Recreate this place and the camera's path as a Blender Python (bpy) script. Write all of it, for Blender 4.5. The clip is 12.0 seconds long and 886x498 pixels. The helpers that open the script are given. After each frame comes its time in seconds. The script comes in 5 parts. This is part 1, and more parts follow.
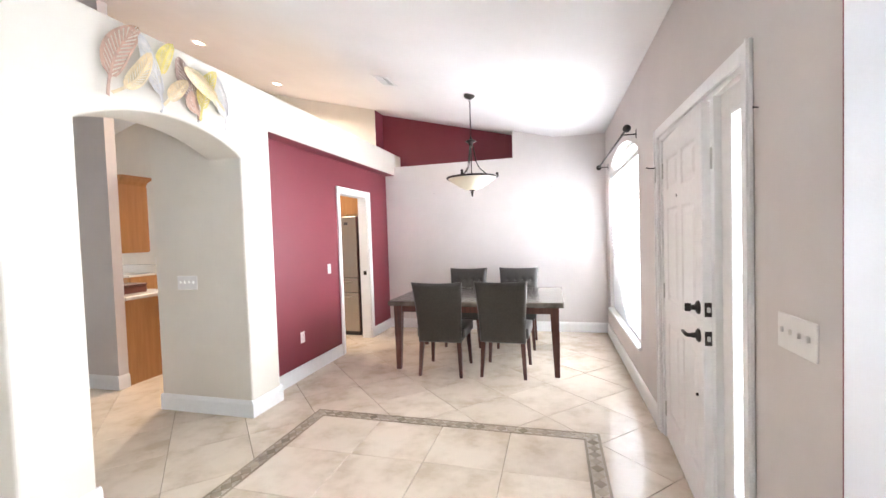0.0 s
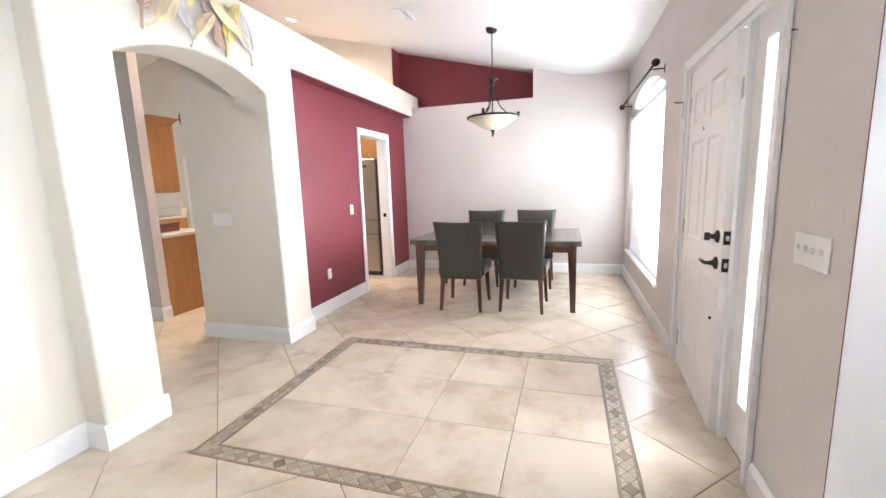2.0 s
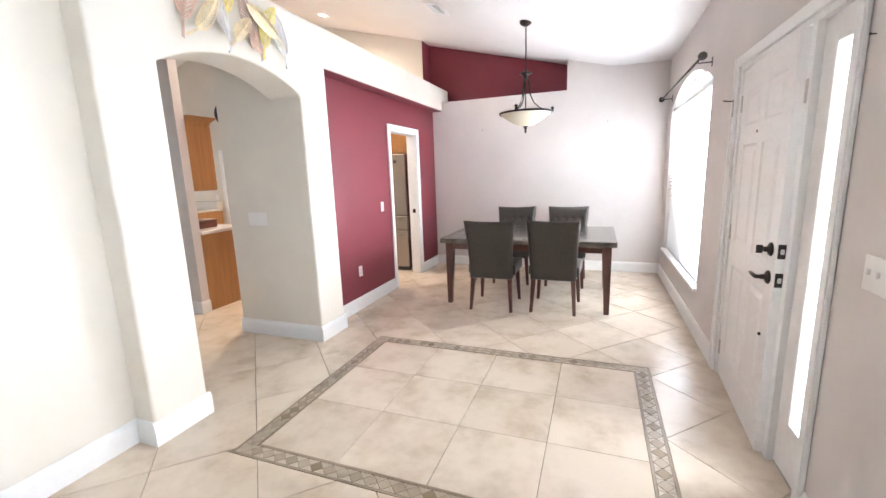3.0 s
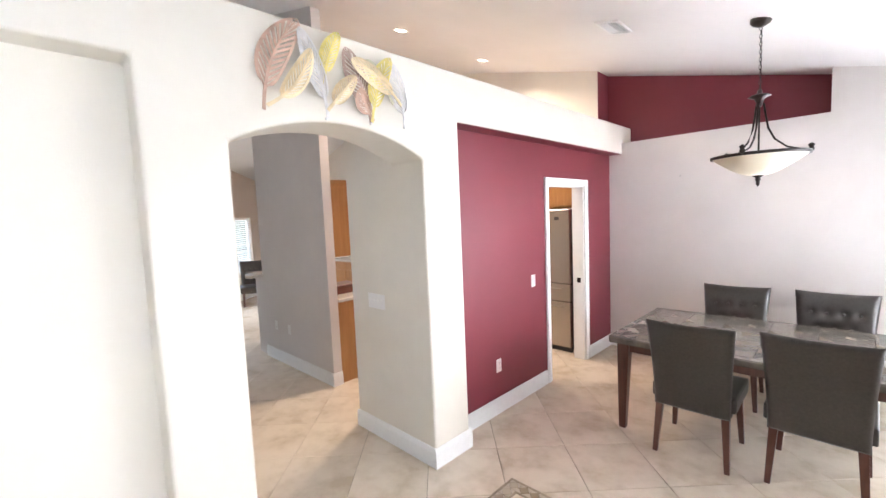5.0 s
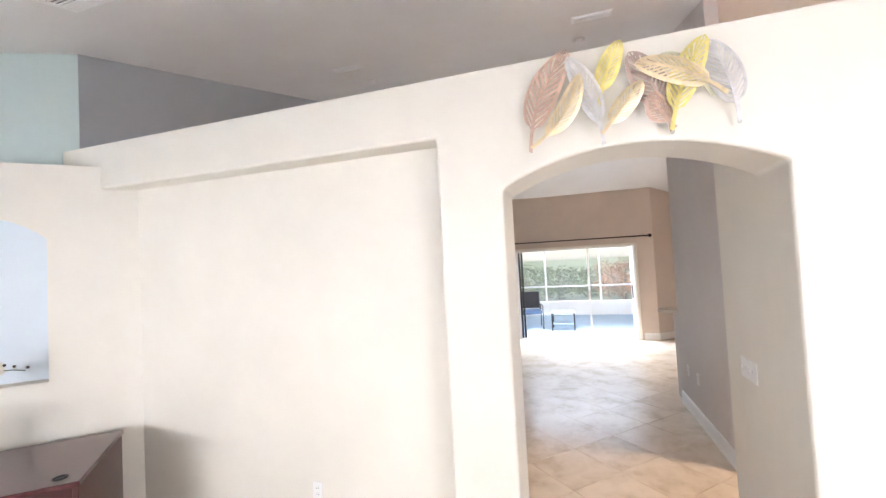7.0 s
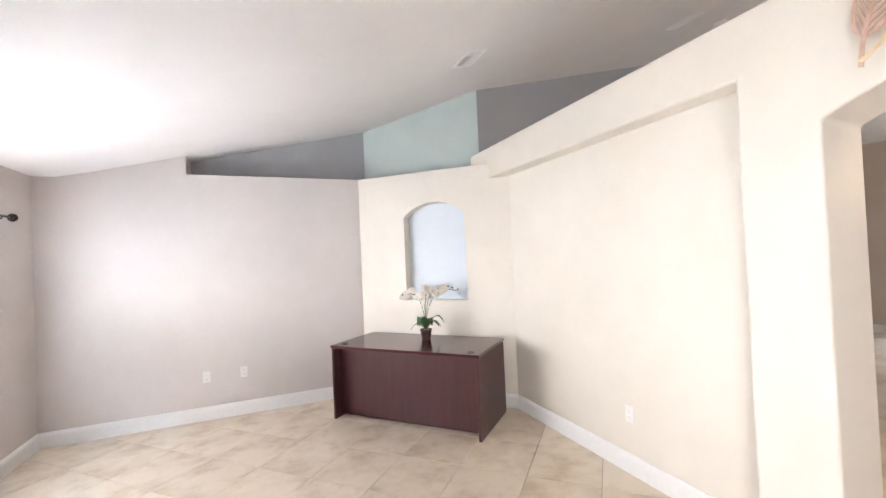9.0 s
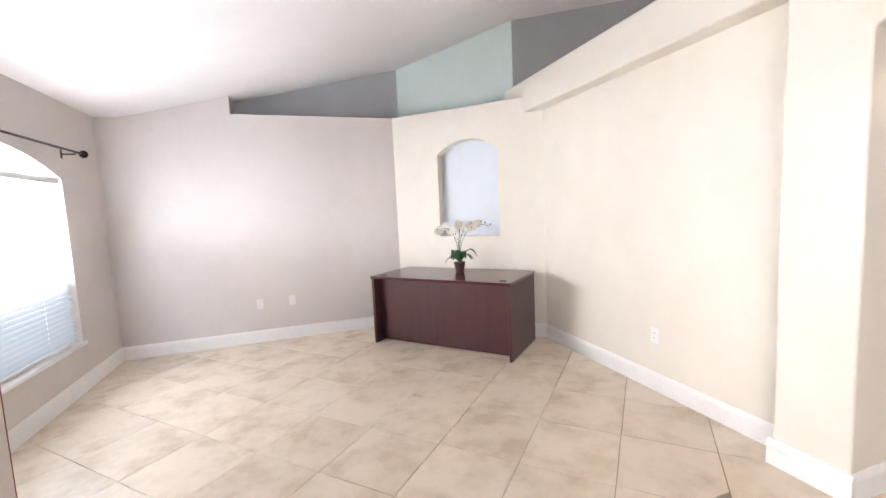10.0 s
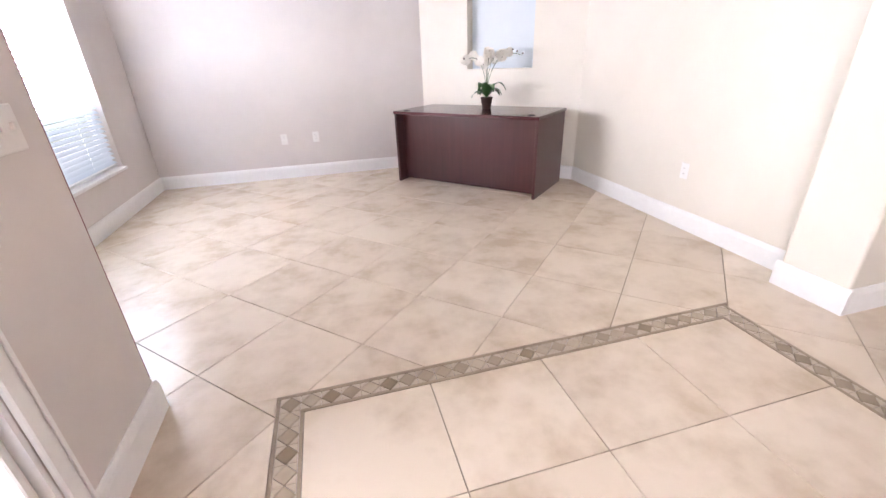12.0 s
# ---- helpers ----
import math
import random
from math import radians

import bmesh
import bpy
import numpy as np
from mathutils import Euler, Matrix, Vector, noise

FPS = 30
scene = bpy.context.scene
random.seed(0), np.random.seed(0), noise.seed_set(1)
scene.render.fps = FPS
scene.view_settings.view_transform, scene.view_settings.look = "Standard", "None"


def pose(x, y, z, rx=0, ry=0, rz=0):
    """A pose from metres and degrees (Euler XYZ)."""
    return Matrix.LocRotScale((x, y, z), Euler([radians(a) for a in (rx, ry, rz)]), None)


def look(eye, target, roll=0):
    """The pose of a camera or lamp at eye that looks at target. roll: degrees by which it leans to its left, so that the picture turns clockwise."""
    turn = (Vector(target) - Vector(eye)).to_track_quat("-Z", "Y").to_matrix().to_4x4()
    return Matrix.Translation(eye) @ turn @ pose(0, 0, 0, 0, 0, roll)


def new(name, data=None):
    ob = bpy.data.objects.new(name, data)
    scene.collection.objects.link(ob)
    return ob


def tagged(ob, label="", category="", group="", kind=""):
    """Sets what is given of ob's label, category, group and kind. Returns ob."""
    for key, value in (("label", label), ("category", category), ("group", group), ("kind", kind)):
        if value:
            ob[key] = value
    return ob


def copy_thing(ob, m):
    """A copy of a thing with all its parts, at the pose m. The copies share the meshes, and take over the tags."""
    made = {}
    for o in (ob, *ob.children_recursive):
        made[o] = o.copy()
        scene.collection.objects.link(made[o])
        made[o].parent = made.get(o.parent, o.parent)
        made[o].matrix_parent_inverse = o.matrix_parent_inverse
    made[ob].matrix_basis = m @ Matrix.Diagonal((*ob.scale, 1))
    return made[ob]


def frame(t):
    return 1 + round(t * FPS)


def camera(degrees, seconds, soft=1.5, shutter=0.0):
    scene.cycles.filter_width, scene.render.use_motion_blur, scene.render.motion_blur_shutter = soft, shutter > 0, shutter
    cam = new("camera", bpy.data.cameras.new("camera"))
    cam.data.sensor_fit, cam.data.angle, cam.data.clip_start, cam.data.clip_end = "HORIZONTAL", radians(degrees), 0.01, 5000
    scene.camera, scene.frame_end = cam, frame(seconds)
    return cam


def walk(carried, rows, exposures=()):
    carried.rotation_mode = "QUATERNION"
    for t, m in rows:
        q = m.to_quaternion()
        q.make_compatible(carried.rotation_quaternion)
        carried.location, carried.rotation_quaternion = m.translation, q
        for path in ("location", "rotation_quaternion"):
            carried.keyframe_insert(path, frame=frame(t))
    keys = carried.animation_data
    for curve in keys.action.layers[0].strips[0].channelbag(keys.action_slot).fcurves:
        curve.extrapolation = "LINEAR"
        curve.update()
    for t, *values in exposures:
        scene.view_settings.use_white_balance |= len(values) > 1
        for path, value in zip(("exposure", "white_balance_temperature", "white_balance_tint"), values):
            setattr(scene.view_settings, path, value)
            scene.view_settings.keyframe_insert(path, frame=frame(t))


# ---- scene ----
# ---- camera ----
cam = camera(94.4, 12.0)
PATH = [
    (0, (0.086, 0.303, 1.429), (-0.437, 2.233, 1.361), -1.9),
    (0.5, (0.034, 0.21, 1.392), (-0.488, 2.136, 1.263), -1.9),
    (1, (0.042, 0.2, 1.376), (-0.489, 2.118, 1.182), -1.9),
    (1.5, (0.036, 0.177, 1.363), (-0.51, 2.082, 1.101), -1.8),
    (2, (0.024, 0.158, 1.346), (-0.554, 2.047, 1.033), -1.9),
    (2.5, (-0.005, 0.149, 1.346), (-0.629, 2.017, 0.998), -1.9),
    (2.7, (-0.018, 0.15, 1.379), (-0.67, 2.005, 1.016), -2.0),
    (4.3, (-0.129, 0.776, 1.676), (-1.152, 2.47, 1.391), -2.2),
    (4.5, (-0.17, 0.896, 1.7), (-1.284, 2.538, 1.447), -2.3),
    (5, (-0.325, 1.217, 1.739), (-1.728, 2.632, 1.574), -2.4),
    (5.5, (-0.329, 1.447, 1.726), (-2.043, 2.475, 1.654), -2.7),
    (6, (-0.271, 1.688, 1.741), (-2.194, 2.236, 1.737), -2.8),
    (6.5, (-0.317, 1.984, 1.747), (-2.316, 1.969, 1.792), -2.9),
    (7, (-0.285, 2.203, 1.754), (-2.19, 1.596, 1.826), -3.0),
    (7.5, (-0.269, 2.406, 1.747), (-1.893, 1.242, 1.837), -2.9),
    (9.3, (-0.1, 2.9, 1.553), (-0.804, 1.028, 1.556), -2.7),
    (9.5, (-0.08, 2.93, 1.521), (-0.756, 1.048, 1.475), -2.8),
    (10, (-0.018, 2.97, 1.434), (-0.656, 1.085, 1.24), -2.6),
    (10.5, (-0.019, 2.99, 1.361), (-0.619, 1.119, 0.989), -2.4),
    (11, (-0.019, 3.003, 1.295), (-0.571, 1.16, 0.748), -2.4),
    (11.5, (0.006, 3.007, 1.248), (-0.501, 1.205, 0.544), -2.2),
    (12, (0.015, 3.021, 1.209), (-0.445, 1.263, 0.374), -2.1),
]
walk(cam, [(t, look(eye, target, roll)) for t, eye, target, roll in PATH], exposures=[(0.0, 1.24, 6500, 12), (2.5, 1.20, 6500, 12), (4.5, 1.04, 6500, 13), (5.5, 1.20, 6500, 13), (6.5, 1.03, 6600, 14), (7.5, 1.07, 6950, 17), (9.5, 1.06, 7050, 17), (10.5, 1.06, 7050, 20), (11.2, 1.15, 6950, 22), (12.0, 1.13, 6850, 23)])

# ---- light ----
world = bpy.data.worlds.new("world")
scene.world = world
world.use_nodes = True
wn = world.node_tree.nodes
sky = wn.new("ShaderNodeTexSky")
sky.sky_type = "NISHITA"
sky.sun_disc = False
sky.sun_elevation = radians(59.5)
sky.sun_rotation = radians(127)
world.node_tree.links.new(sky.outputs[0], wn["Background"].inputs[0])
wn["Background"].inputs[1].default_value = 0.15
sun = new("sun", bpy.data.lights.new("sun", "SUN"))
sun.data.energy = 5.0
sun.data.angle = radians(0.5)
sun.data.color = (1.0, 0.95, 0.88)
sun.matrix_world = look((0, 0, 0), (-0.40, 0.30, -0.85))


def area(name, at, to, w, h, power, color=(1, 1, 1)):
    ob = new(name, bpy.data.lights.new(name, "AREA"))
    ob.data.shape = "RECTANGLE"
    ob.data.size, ob.data.size_y = w, h
    ob.data.energy, ob.data.color = power, color
    ob.matrix_world = look(at, to)
    return ob


DAY = (0.87, 0.93, 1.0)
daylight_dining = area("daylight_dining", (1.35, 5.12, 1.30), (0.0, 4.25, 2.25), 1.9, 1.9, 165, DAY)
daylight_dining.data.spread = radians(125)
daylight_office = area("daylight_office", (2.30, -0.42, 1.25), (0.95, -0.30, 2.95), 1.8, 1.1, 175, DAY)
daylight_office.data.spread = radians(140)
area("daylight_sidelight", (1.25, 2.2, 1.1), (0.0, 2.2, 1.0), 0.4, 1.7, 25, DAY)
area("daylight_slider", (-9.95, 2.2, 2.25), (-8.0, 2.2, 0.7), 2.4, 0.5, 220, (0.70, 0.84, 1.0))
area("daylight_nook", (-10.6, 4.1, 1.3), (-9.6, 4.7, 1.2), 1.0, 1.4, 12, DAY)


def spot(name, at, power):
    ob = new(name, bpy.data.lights.new(name, "SPOT"))
    ob.data.energy, ob.data.color = power, (1.0, 0.84, 0.67)
    ob.data.spot_size, ob.data.spot_blend, ob.data.shadow_soft_size = radians(150), 0.6, 0.05
    ob.matrix_world = look(at, (at[0], at[1], 0))
    return ob


# ---- materials ----
def nodes_of(name):
    m = bpy.data.materials.new(name)
    m.use_nodes = True
    nt = m.node_tree
    return m, nt, nt.nodes["Principled BSDF"]


def noise_tex(nt, scale, detail=4.0, rough=0.55, vec=None):
    n = nt.nodes.new("ShaderNodeTexNoise")
    n.inputs["Scale"].default_value, n.inputs["Detail"].default_value = scale, detail
    n.inputs["Roughness"].default_value = rough
    if vec:
        nt.links.new(vec, n.inputs["Vector"])
    return n.outputs["Fac"]


def ramp(nt, fac, stops):
    r = nt.nodes.new("ShaderNodeValToRGB")
    while len(r.color_ramp.elements) < len(stops):
        r.color_ramp.elements.new(0.5)
    for e, (p, c) in zip(r.color_ramp.elements, stops):
        e.position, e.color = p, (*c, 1)
    nt.links.new(fac, r.inputs["Fac"])
    return r.outputs["Color"]


def world_pos(nt):
    return nt.nodes.new("ShaderNodeNewGeometry").outputs["Position"]


def obj_pos(nt, stretch=(1, 1, 1)):
    t = nt.nodes.new("ShaderNodeTexCoord")
    mp = nt.nodes.new("ShaderNodeMapping")
    mp.inputs["Scale"].default_value = stretch
    nt.links.new(t.outputs["Object"], mp.inputs["Vector"])
    return mp.outputs["Vector"]


def bump(nt, b, fac, strength, distance=0.01):
    n = nt.nodes.new("ShaderNodeBump")
    n.inputs["Strength"].default_value, n.inputs["Distance"].default_value = strength, distance
    nt.links.new(fac, n.inputs["Height"])
    nt.links.new(n.outputs["Normal"], b.inputs["Normal"])


def shade(c, k):
    return tuple(min(1.0, v * k) for v in c)


def paint(name, color, rough=0.6, vary=0.05, texture=0.25):
    """Rolled wall paint with orange-peel relief."""
    m, nt, b = nodes_of(name)
    p = world_pos(nt)
    col = ramp(nt, noise_tex(nt, 1.3, 5, 0.6, p), [(0.3, shade(color, 1 - vary)), (0.7, shade(color, 1 + vary))])
    nt.links.new(col, b.inputs["Base Color"])
    b.inputs["Roughness"].default_value = rough
    bump(nt, b, noise_tex(nt, 130, 3, 0.5, p), texture, 0.002)
    return m


def plain(name, color, rough=0.5, metal=0.0, vary=0.06, scale=25, relief=0.05, coat=0.0):
    m, nt, b = nodes_of(name)
    p = obj_pos(nt)
    f = noise_tex(nt, scale, 4, 0.6, p)
    nt.links.new(ramp(nt, f, [(0.3, shade(color, 1 - vary)), (0.7, shade(color, 1 + vary))]), b.inputs["Base Color"])
    b.inputs["Roughness"].default_value, b.inputs["Metallic"].default_value = rough, metal
    b.inputs["Coat Weight"].default_value = coat
    if relief:
        bump(nt, b, f, relief, 0.002)
    return m


def wood(name, dark, light, rough=0.35, stretch=(2, 2, 30), relief=0.12, coat=0.2):
    m, nt, b = nodes_of(name)
    v = obj_pos(nt, stretch)
    n1 = noise_tex(nt, 1.6, 8, 0.65, v)
    nt.links.new(ramp(nt, n1, [(0.3, dark), (0.52, tuple((a + c) / 2 for a, c in zip(dark, light))), (0.72, light)]), b.inputs["Base Color"])
    b.inputs["Roughness"].default_value = rough
    b.inputs["Coat Weight"].default_value = coat
    bump(nt, b, n1, relief, 0.002)
    return m


def tile_mat(name, base, blotch, rough):
    """Glazed stone-look tile: cream with soft clouds, different on every tile."""
    m, nt, b = nodes_of(name)
    p = world_pos(nt)
    info = nt.nodes.new("ShaderNodeObjectInfo").outputs["Random"]
    add = nt.nodes.new("ShaderNodeVectorMath")
    mul = nt.nodes.new("ShaderNodeMath")
    mul.operation = "MULTIPLY"
    mul.inputs[1].default_value = 40
    nt.links.new(info, mul.inputs[0])
    nt.links.new(p, add.inputs[0])
    nt.links.new(mul.outputs[0], add.inputs[1])
    big = noise_tex(nt, 3.6, 3, 0.5, add.outputs[0])
    mid = noise_tex(nt, 11, 5, 0.62, add.outputs[0])
    fine = noise_tex(nt, 60, 3, 0.5, add.outputs[0])
    mix = nt.nodes.new("ShaderNodeMath")
    mix.operation = "MULTIPLY_ADD"
    mix.inputs[1].default_value = 0.45
    nt.links.new(mid, mix.inputs[0])
    nt.links.new(big, mix.inputs[2])
    half = tuple((a * 2 + c) / 3 for a, c in zip(base, blotch))
    c1 = ramp(nt, mix.outputs[0], [(0.62, base), (0.76, half), (0.94, blotch)])
    mix2 = nt.nodes.new("ShaderNodeMix")
    mix2.data_type, mix2.blend_type = "RGBA", "MULTIPLY"
    mix2.inputs["Factor"].default_value = 1
    nt.links.new(c1, mix2.inputs["A"])
    nt.links.new(ramp(nt, info, [(0.0, (0.93, 0.92, 0.91)), (1.0, (1.0, 1.0, 1.0))]), mix2.inputs["B"])
    nt.links.new(mix2.outputs["Result"], b.inputs["Base Color"])
    b.inputs["Roughness"].default_value = rough
    bump(nt, b, mid, 0.05, 0.003)
    return m


def glow(name, color, strength):
    m, nt, b = nodes_of(name)
    b.inputs["Base Color"].default_value = (*color, 1)
    b.inputs["Emission Color"].default_value = (*color, 1)
    b.inputs["Emission Strength"].default_value = strength
    return m


def clear_glass(name):
    m, nt, b = nodes_of(name)
    b.inputs["Transmission Weight"].default_value = 1
    b.inputs["Roughness"].default_value = 0.0
    b.inputs["IOR"].default_value = 1.45
    b.inputs["Base Color"].default_value = (0.97, 0.99, 0.99, 1)
    return m


def slat_mat(name, color):
    m, nt, b = nodes_of(name)
    tr = nt.nodes.new("ShaderNodeBsdfTranslucent")
    mx = nt.nodes.new("ShaderNodeMixShader")
    tr.inputs["Color"].default_value = (*color, 1)
    mx.inputs[0].default_value = 0.35
    b.inputs["Base Color"].default_value = (*color, 1)
    b.inputs["Roughness"].default_value = 0.45
    out = nt.nodes["Material Output"]
    nt.links.new(b.outputs[0], mx.inputs[1])
    nt.links.new(tr.outputs[0], mx.inputs[2])
    nt.links.new(mx.outputs[0], out.inputs["Surface"])
    return m


M_WALL = paint("greige_paint", (0.67, 0.62, 0.595))
M_CREAM = paint("cream_paint", (0.76, 0.71, 0.63))
M_BEIGE = paint("beige_paint", (0.60, 0.50, 0.43))
M_RED = paint("maroon_paint", (0.195, 0.029, 0.042), 0.5, 0.06)
M_BLUE = paint("slate_blue_paint", (0.42, 0.44, 0.47))
# niche back: the aqua paint, paler and bluer for the light on it
M_AQUA_LIT = paint("aqua_paint_lit", (0.66, 0.72, 0.77))
M_AQUA = paint("aqua_paint", (0.57, 0.66, 0.63))
M_CEIL = paint("ceiling_paint", (0.80, 0.78, 0.77), 0.8, 0.03, 0.5)
M_TRIM = plain("white_trim", (0.86, 0.855, 0.845), 0.35, vary=0.02, relief=0.02)
M_DOOR = plain("white_door_paint", (0.86, 0.835, 0.82), 0.4, vary=0.03, relief=0.03)
M_PLATE = plain("white_plastic", (0.82, 0.80, 0.78), 0.35, vary=0.02, relief=0)
M_SLOT = plain("dark_slot", (0.05, 0.05, 0.05), 0.6)
M_BRONZE = plain("dark_bronze", (0.035, 0.028, 0.025), 0.38, 0.7, 0.25, 40)
M_NICKEL = plain("brushed_nickel", (0.55, 0.53, 0.5), 0.35, 0.9, 0.05)
M_STEEL = wood("stainless_steel", (0.46, 0.42, 0.37), (0.49, 0.45, 0.39), 0.26, (60, 60, 1), 0.004, 0)
M_STEEL.node_tree.nodes["Principled BSDF"].inputs["Metallic"].default_value = 0.6
M_CHAR = plain("charcoal_metal", (0.03, 0.03, 0.035), 0.4, 0.3)
M_OAK = wood("honey_oak", (0.37, 0.17, 0.055), (0.47, 0.235, 0.085), 0.42, (14, 14, 1.2))
M_CHERRY = wood("cherry_wood", (0.055, 0.016, 0.011), (0.15, 0.048, 0.030), 0.3, (12, 12, 1.0))
M_REDWOOD = wood("red_cherry_wood", (0.10, 0.028, 0.018), (0.20, 0.065, 0.04), 0.35, (12, 3, 12))
M_MAHOG = wood("mahogany_laminate", (0.055, 0.018, 0.018), (0.078, 0.025, 0.026), 0.3, (22, 22, 0.9), 0.04)
M_MAHOG_TOP = wood("mahogany_top", (0.060, 0.014, 0.017), (0.10, 0.028, 0.030), 0.25, (1.0, 24, 24), 0.05, 0.4)
M_LEATHER = plain("dark_leather", (0.043, 0.037, 0.033), 0.32, 0, 0.2, 60, 0.35, 0.1)
M_SLATE = plain("slate_tile", (0.150, 0.128, 0.105), 0.18, 0, 0.55, 7, 0.15, 0.3)
M_TILE = tile_mat("ceramic_tile", (0.78, 0.67, 0.545), (0.61, 0.495, 0.37), 0.27)
M_GROUT = plain("grout", (0.29, 0.225, 0.165), 0.85)
M_MOS_A = tile_mat("mosaic_dark", (0.28, 0.215, 0.135), (0.19, 0.14, 0.085), 0.35)
M_MOS_B = tile_mat("mosaic_light", (0.55, 0.46, 0.355), (0.40, 0.32, 0.235), 0.35)
M_MOS_C = tile_mat("mosaic_strip", (0.36, 0.285, 0.20), (0.25, 0.19, 0.135), 0.4)
M_MOS_D = tile_mat("mosaic_pale", (0.45, 0.365, 0.265), (0.33, 0.255, 0.18), 0.35)
M_GLASS = clear_glass("window_glass")
# white blinds twice: sky blue and window glare are put into the colours
M_SLAT_SKY = slat_mat("blind_slat_sky_tint", (0.78, 0.86, 0.93))
M_SLAT_GLARE = slat_mat("white_slat_glare", (0.92, 0.93, 0.94))
M_COUNTER = plain("pale_countertop", (0.68, 0.64, 0.58), 0.25, 0, 0.12, 60, 0.02, 0.2)
M_BOWL = slat_mat("alabaster_glass", (0.86, 0.80, 0.66))
M_SPOT = glow("lit_lamp", (1.0, 0.85, 0.65), 18)
M_PETAL = slat_mat("white_petal", (0.85, 0.82, 0.76))
M_GREEN = plain("orchid_leaf", (0.035, 0.10, 0.03), 0.35, 0, 0.3, 30)
M_POT = plain("brown_pot", (0.05, 0.025, 0.02), 0.4, 0, 0.3, 30)
# pale concrete with the blue of the sky light mixed into its colour
M_LANAI = plain("lanai_concrete_sky_tint", (0.44, 0.56, 0.66), 0.6, 0, 0.12, 3)
M_VENT_SHADE = plain("vent_shade", (0.12, 0.12, 0.12), 0.7)
M_SCREEN, _nt, _b = nodes_of("insect_screen")
_tr = _nt.nodes.new("ShaderNodeBsdfTransparent")
_mx = _nt.nodes.new("ShaderNodeMixShader")
_mx.inputs[0].default_value = 0.20
_b.inputs["Base Color"].default_value = (0.75, 0.78, 0.80, 1)
_b.inputs["Roughness"].default_value = 0.9
_nt.links.new(_tr.outputs[0], _mx.inputs[1])
_nt.links.new(_b.outputs[0], _mx.inputs[2])
_nt.links.new(_mx.outputs[0], _nt.nodes["Material Output"].inputs["Surface"])
M_GRASS = plain("lawn", (0.10, 0.14, 0.05), 0.9, 0, 0.3, 2)
M_HEDGE = plain("hedge_leaf", (0.12, 0.18, 0.05), 0.6, 0, 0.5, 3)
M_DECK = plain("pale_deck_concrete", (0.75, 0.74, 0.72), 0.7, 0, 0.06, 3)
M_HEDGE_O = plain("croton_leaf", (0.34, 0.16, 0.05), 0.6, 0, 0.5, 3)


# ---- mesh helpers ----
def finish(name, bm, mat, parent=None, label="", kind="", smooth=False):
    bmesh.ops.recalc_face_normals(bm, faces=bm.faces[:])
    me = bpy.data.meshes.new(name)
    bm.to_mesh(me)
    bm.free()
    for m in (mat if isinstance(mat, (list, tuple)) else [mat]):
        me.materials.append(m)
    if smooth:
        for p in me.polygons:
            p.use_smooth = True
    ob = new(name, me)
    if parent:
        ob.parent = parent
    return tagged(ob, label=label, kind=kind)


def part(name, bm, mat, parent, label="", smooth=False):
    return finish(name, bm, mat, parent, label, smooth=smooth)


def thing(name, at=(0, 0, 0), turn=0.0, label="", category="", group="", kind=""):
    ob = new(name)
    ob.matrix_basis = pose(*at, 0, 0, turn)
    ob.empty_display_size = 0.1
    return tagged(ob, label, category, group, kind)


def box(bm, x0, x1, y0, y1, z0, z1, bevel=0.0, mat=0, seg=1):
    vs = [bm.verts.new((x, y, z)) for x in (x0, x1) for y in (y0, y1) for z in (z0, z1)]
    fs = [bm.faces.new([vs[i] for i in q]) for q in ((0, 1, 3, 2), (4, 6, 7, 5), (0, 4, 5, 1), (2, 3, 7, 6), (0, 2, 6, 4), (1, 5, 7, 3))]
    for f in fs:
        f.material_index = mat
    if bevel:
        es = list({e for f in fs for e in f.edges})
        bmesh.ops.bevel(bm, geom=es, offset=bevel, segments=seg, affect="EDGES", profile=0.5)
    return bm


def boxm(*a, **k):
    return box(bmesh.new(), *a, **k)


def prism(bm, pts, axis, a, b):
    """Polygon pts extruded from a to b along axis; the other two axes are in x, y, z order."""
    def at(p, q):
        return {"x": (q, p[0], p[1]), "y": (p[0], q, p[1]), "z": (p[0], p[1], q)}[axis]
    lo = [bm.verts.new(at(p, a)) for p in pts]
    hi = [bm.verts.new(at(p, b)) for p in pts]
    f1, f2 = bm.faces.new(lo), bm.faces.new(hi[::-1])
    n = len(pts)
    for i in range(n):
        bm.faces.new((lo[i], hi[i], hi[(i + 1) % n], lo[(i + 1) % n]))
    bmesh.ops.triangulate(bm, faces=[f for f in (f1, f2) if len(f.verts) > 4])
    return bm


def lathe(bm, prof, seg=24, cx=0.0, cy=0.0):
    """Profile of (radius, z) turned round a vertical axis."""
    rings = []
    for r, z in prof:
        if r < 1e-5:
            rings.append([bm.verts.new((cx, cy, z))])
        else:
            rings.append([bm.verts.new((cx + r * math.cos(2 * math.pi * i / seg), cy + r * math.sin(2 * math.pi * i / seg), z)) for i in range(seg)])
    for a, b in zip(rings, rings[1:]):
        for i in range(seg):
            j = (i + 1) % seg
            if len(a) == 1 and len(b) == 1:
                continue
            if len(a) == 1:
                bm.faces.new((a[0], b[i], b[j]))
            elif len(b) == 1:
                bm.faces.new((a[i], a[j], b[0]))
            else:
                bm.faces.new((a[i], a[j], b[j], b[i]))
    return bm


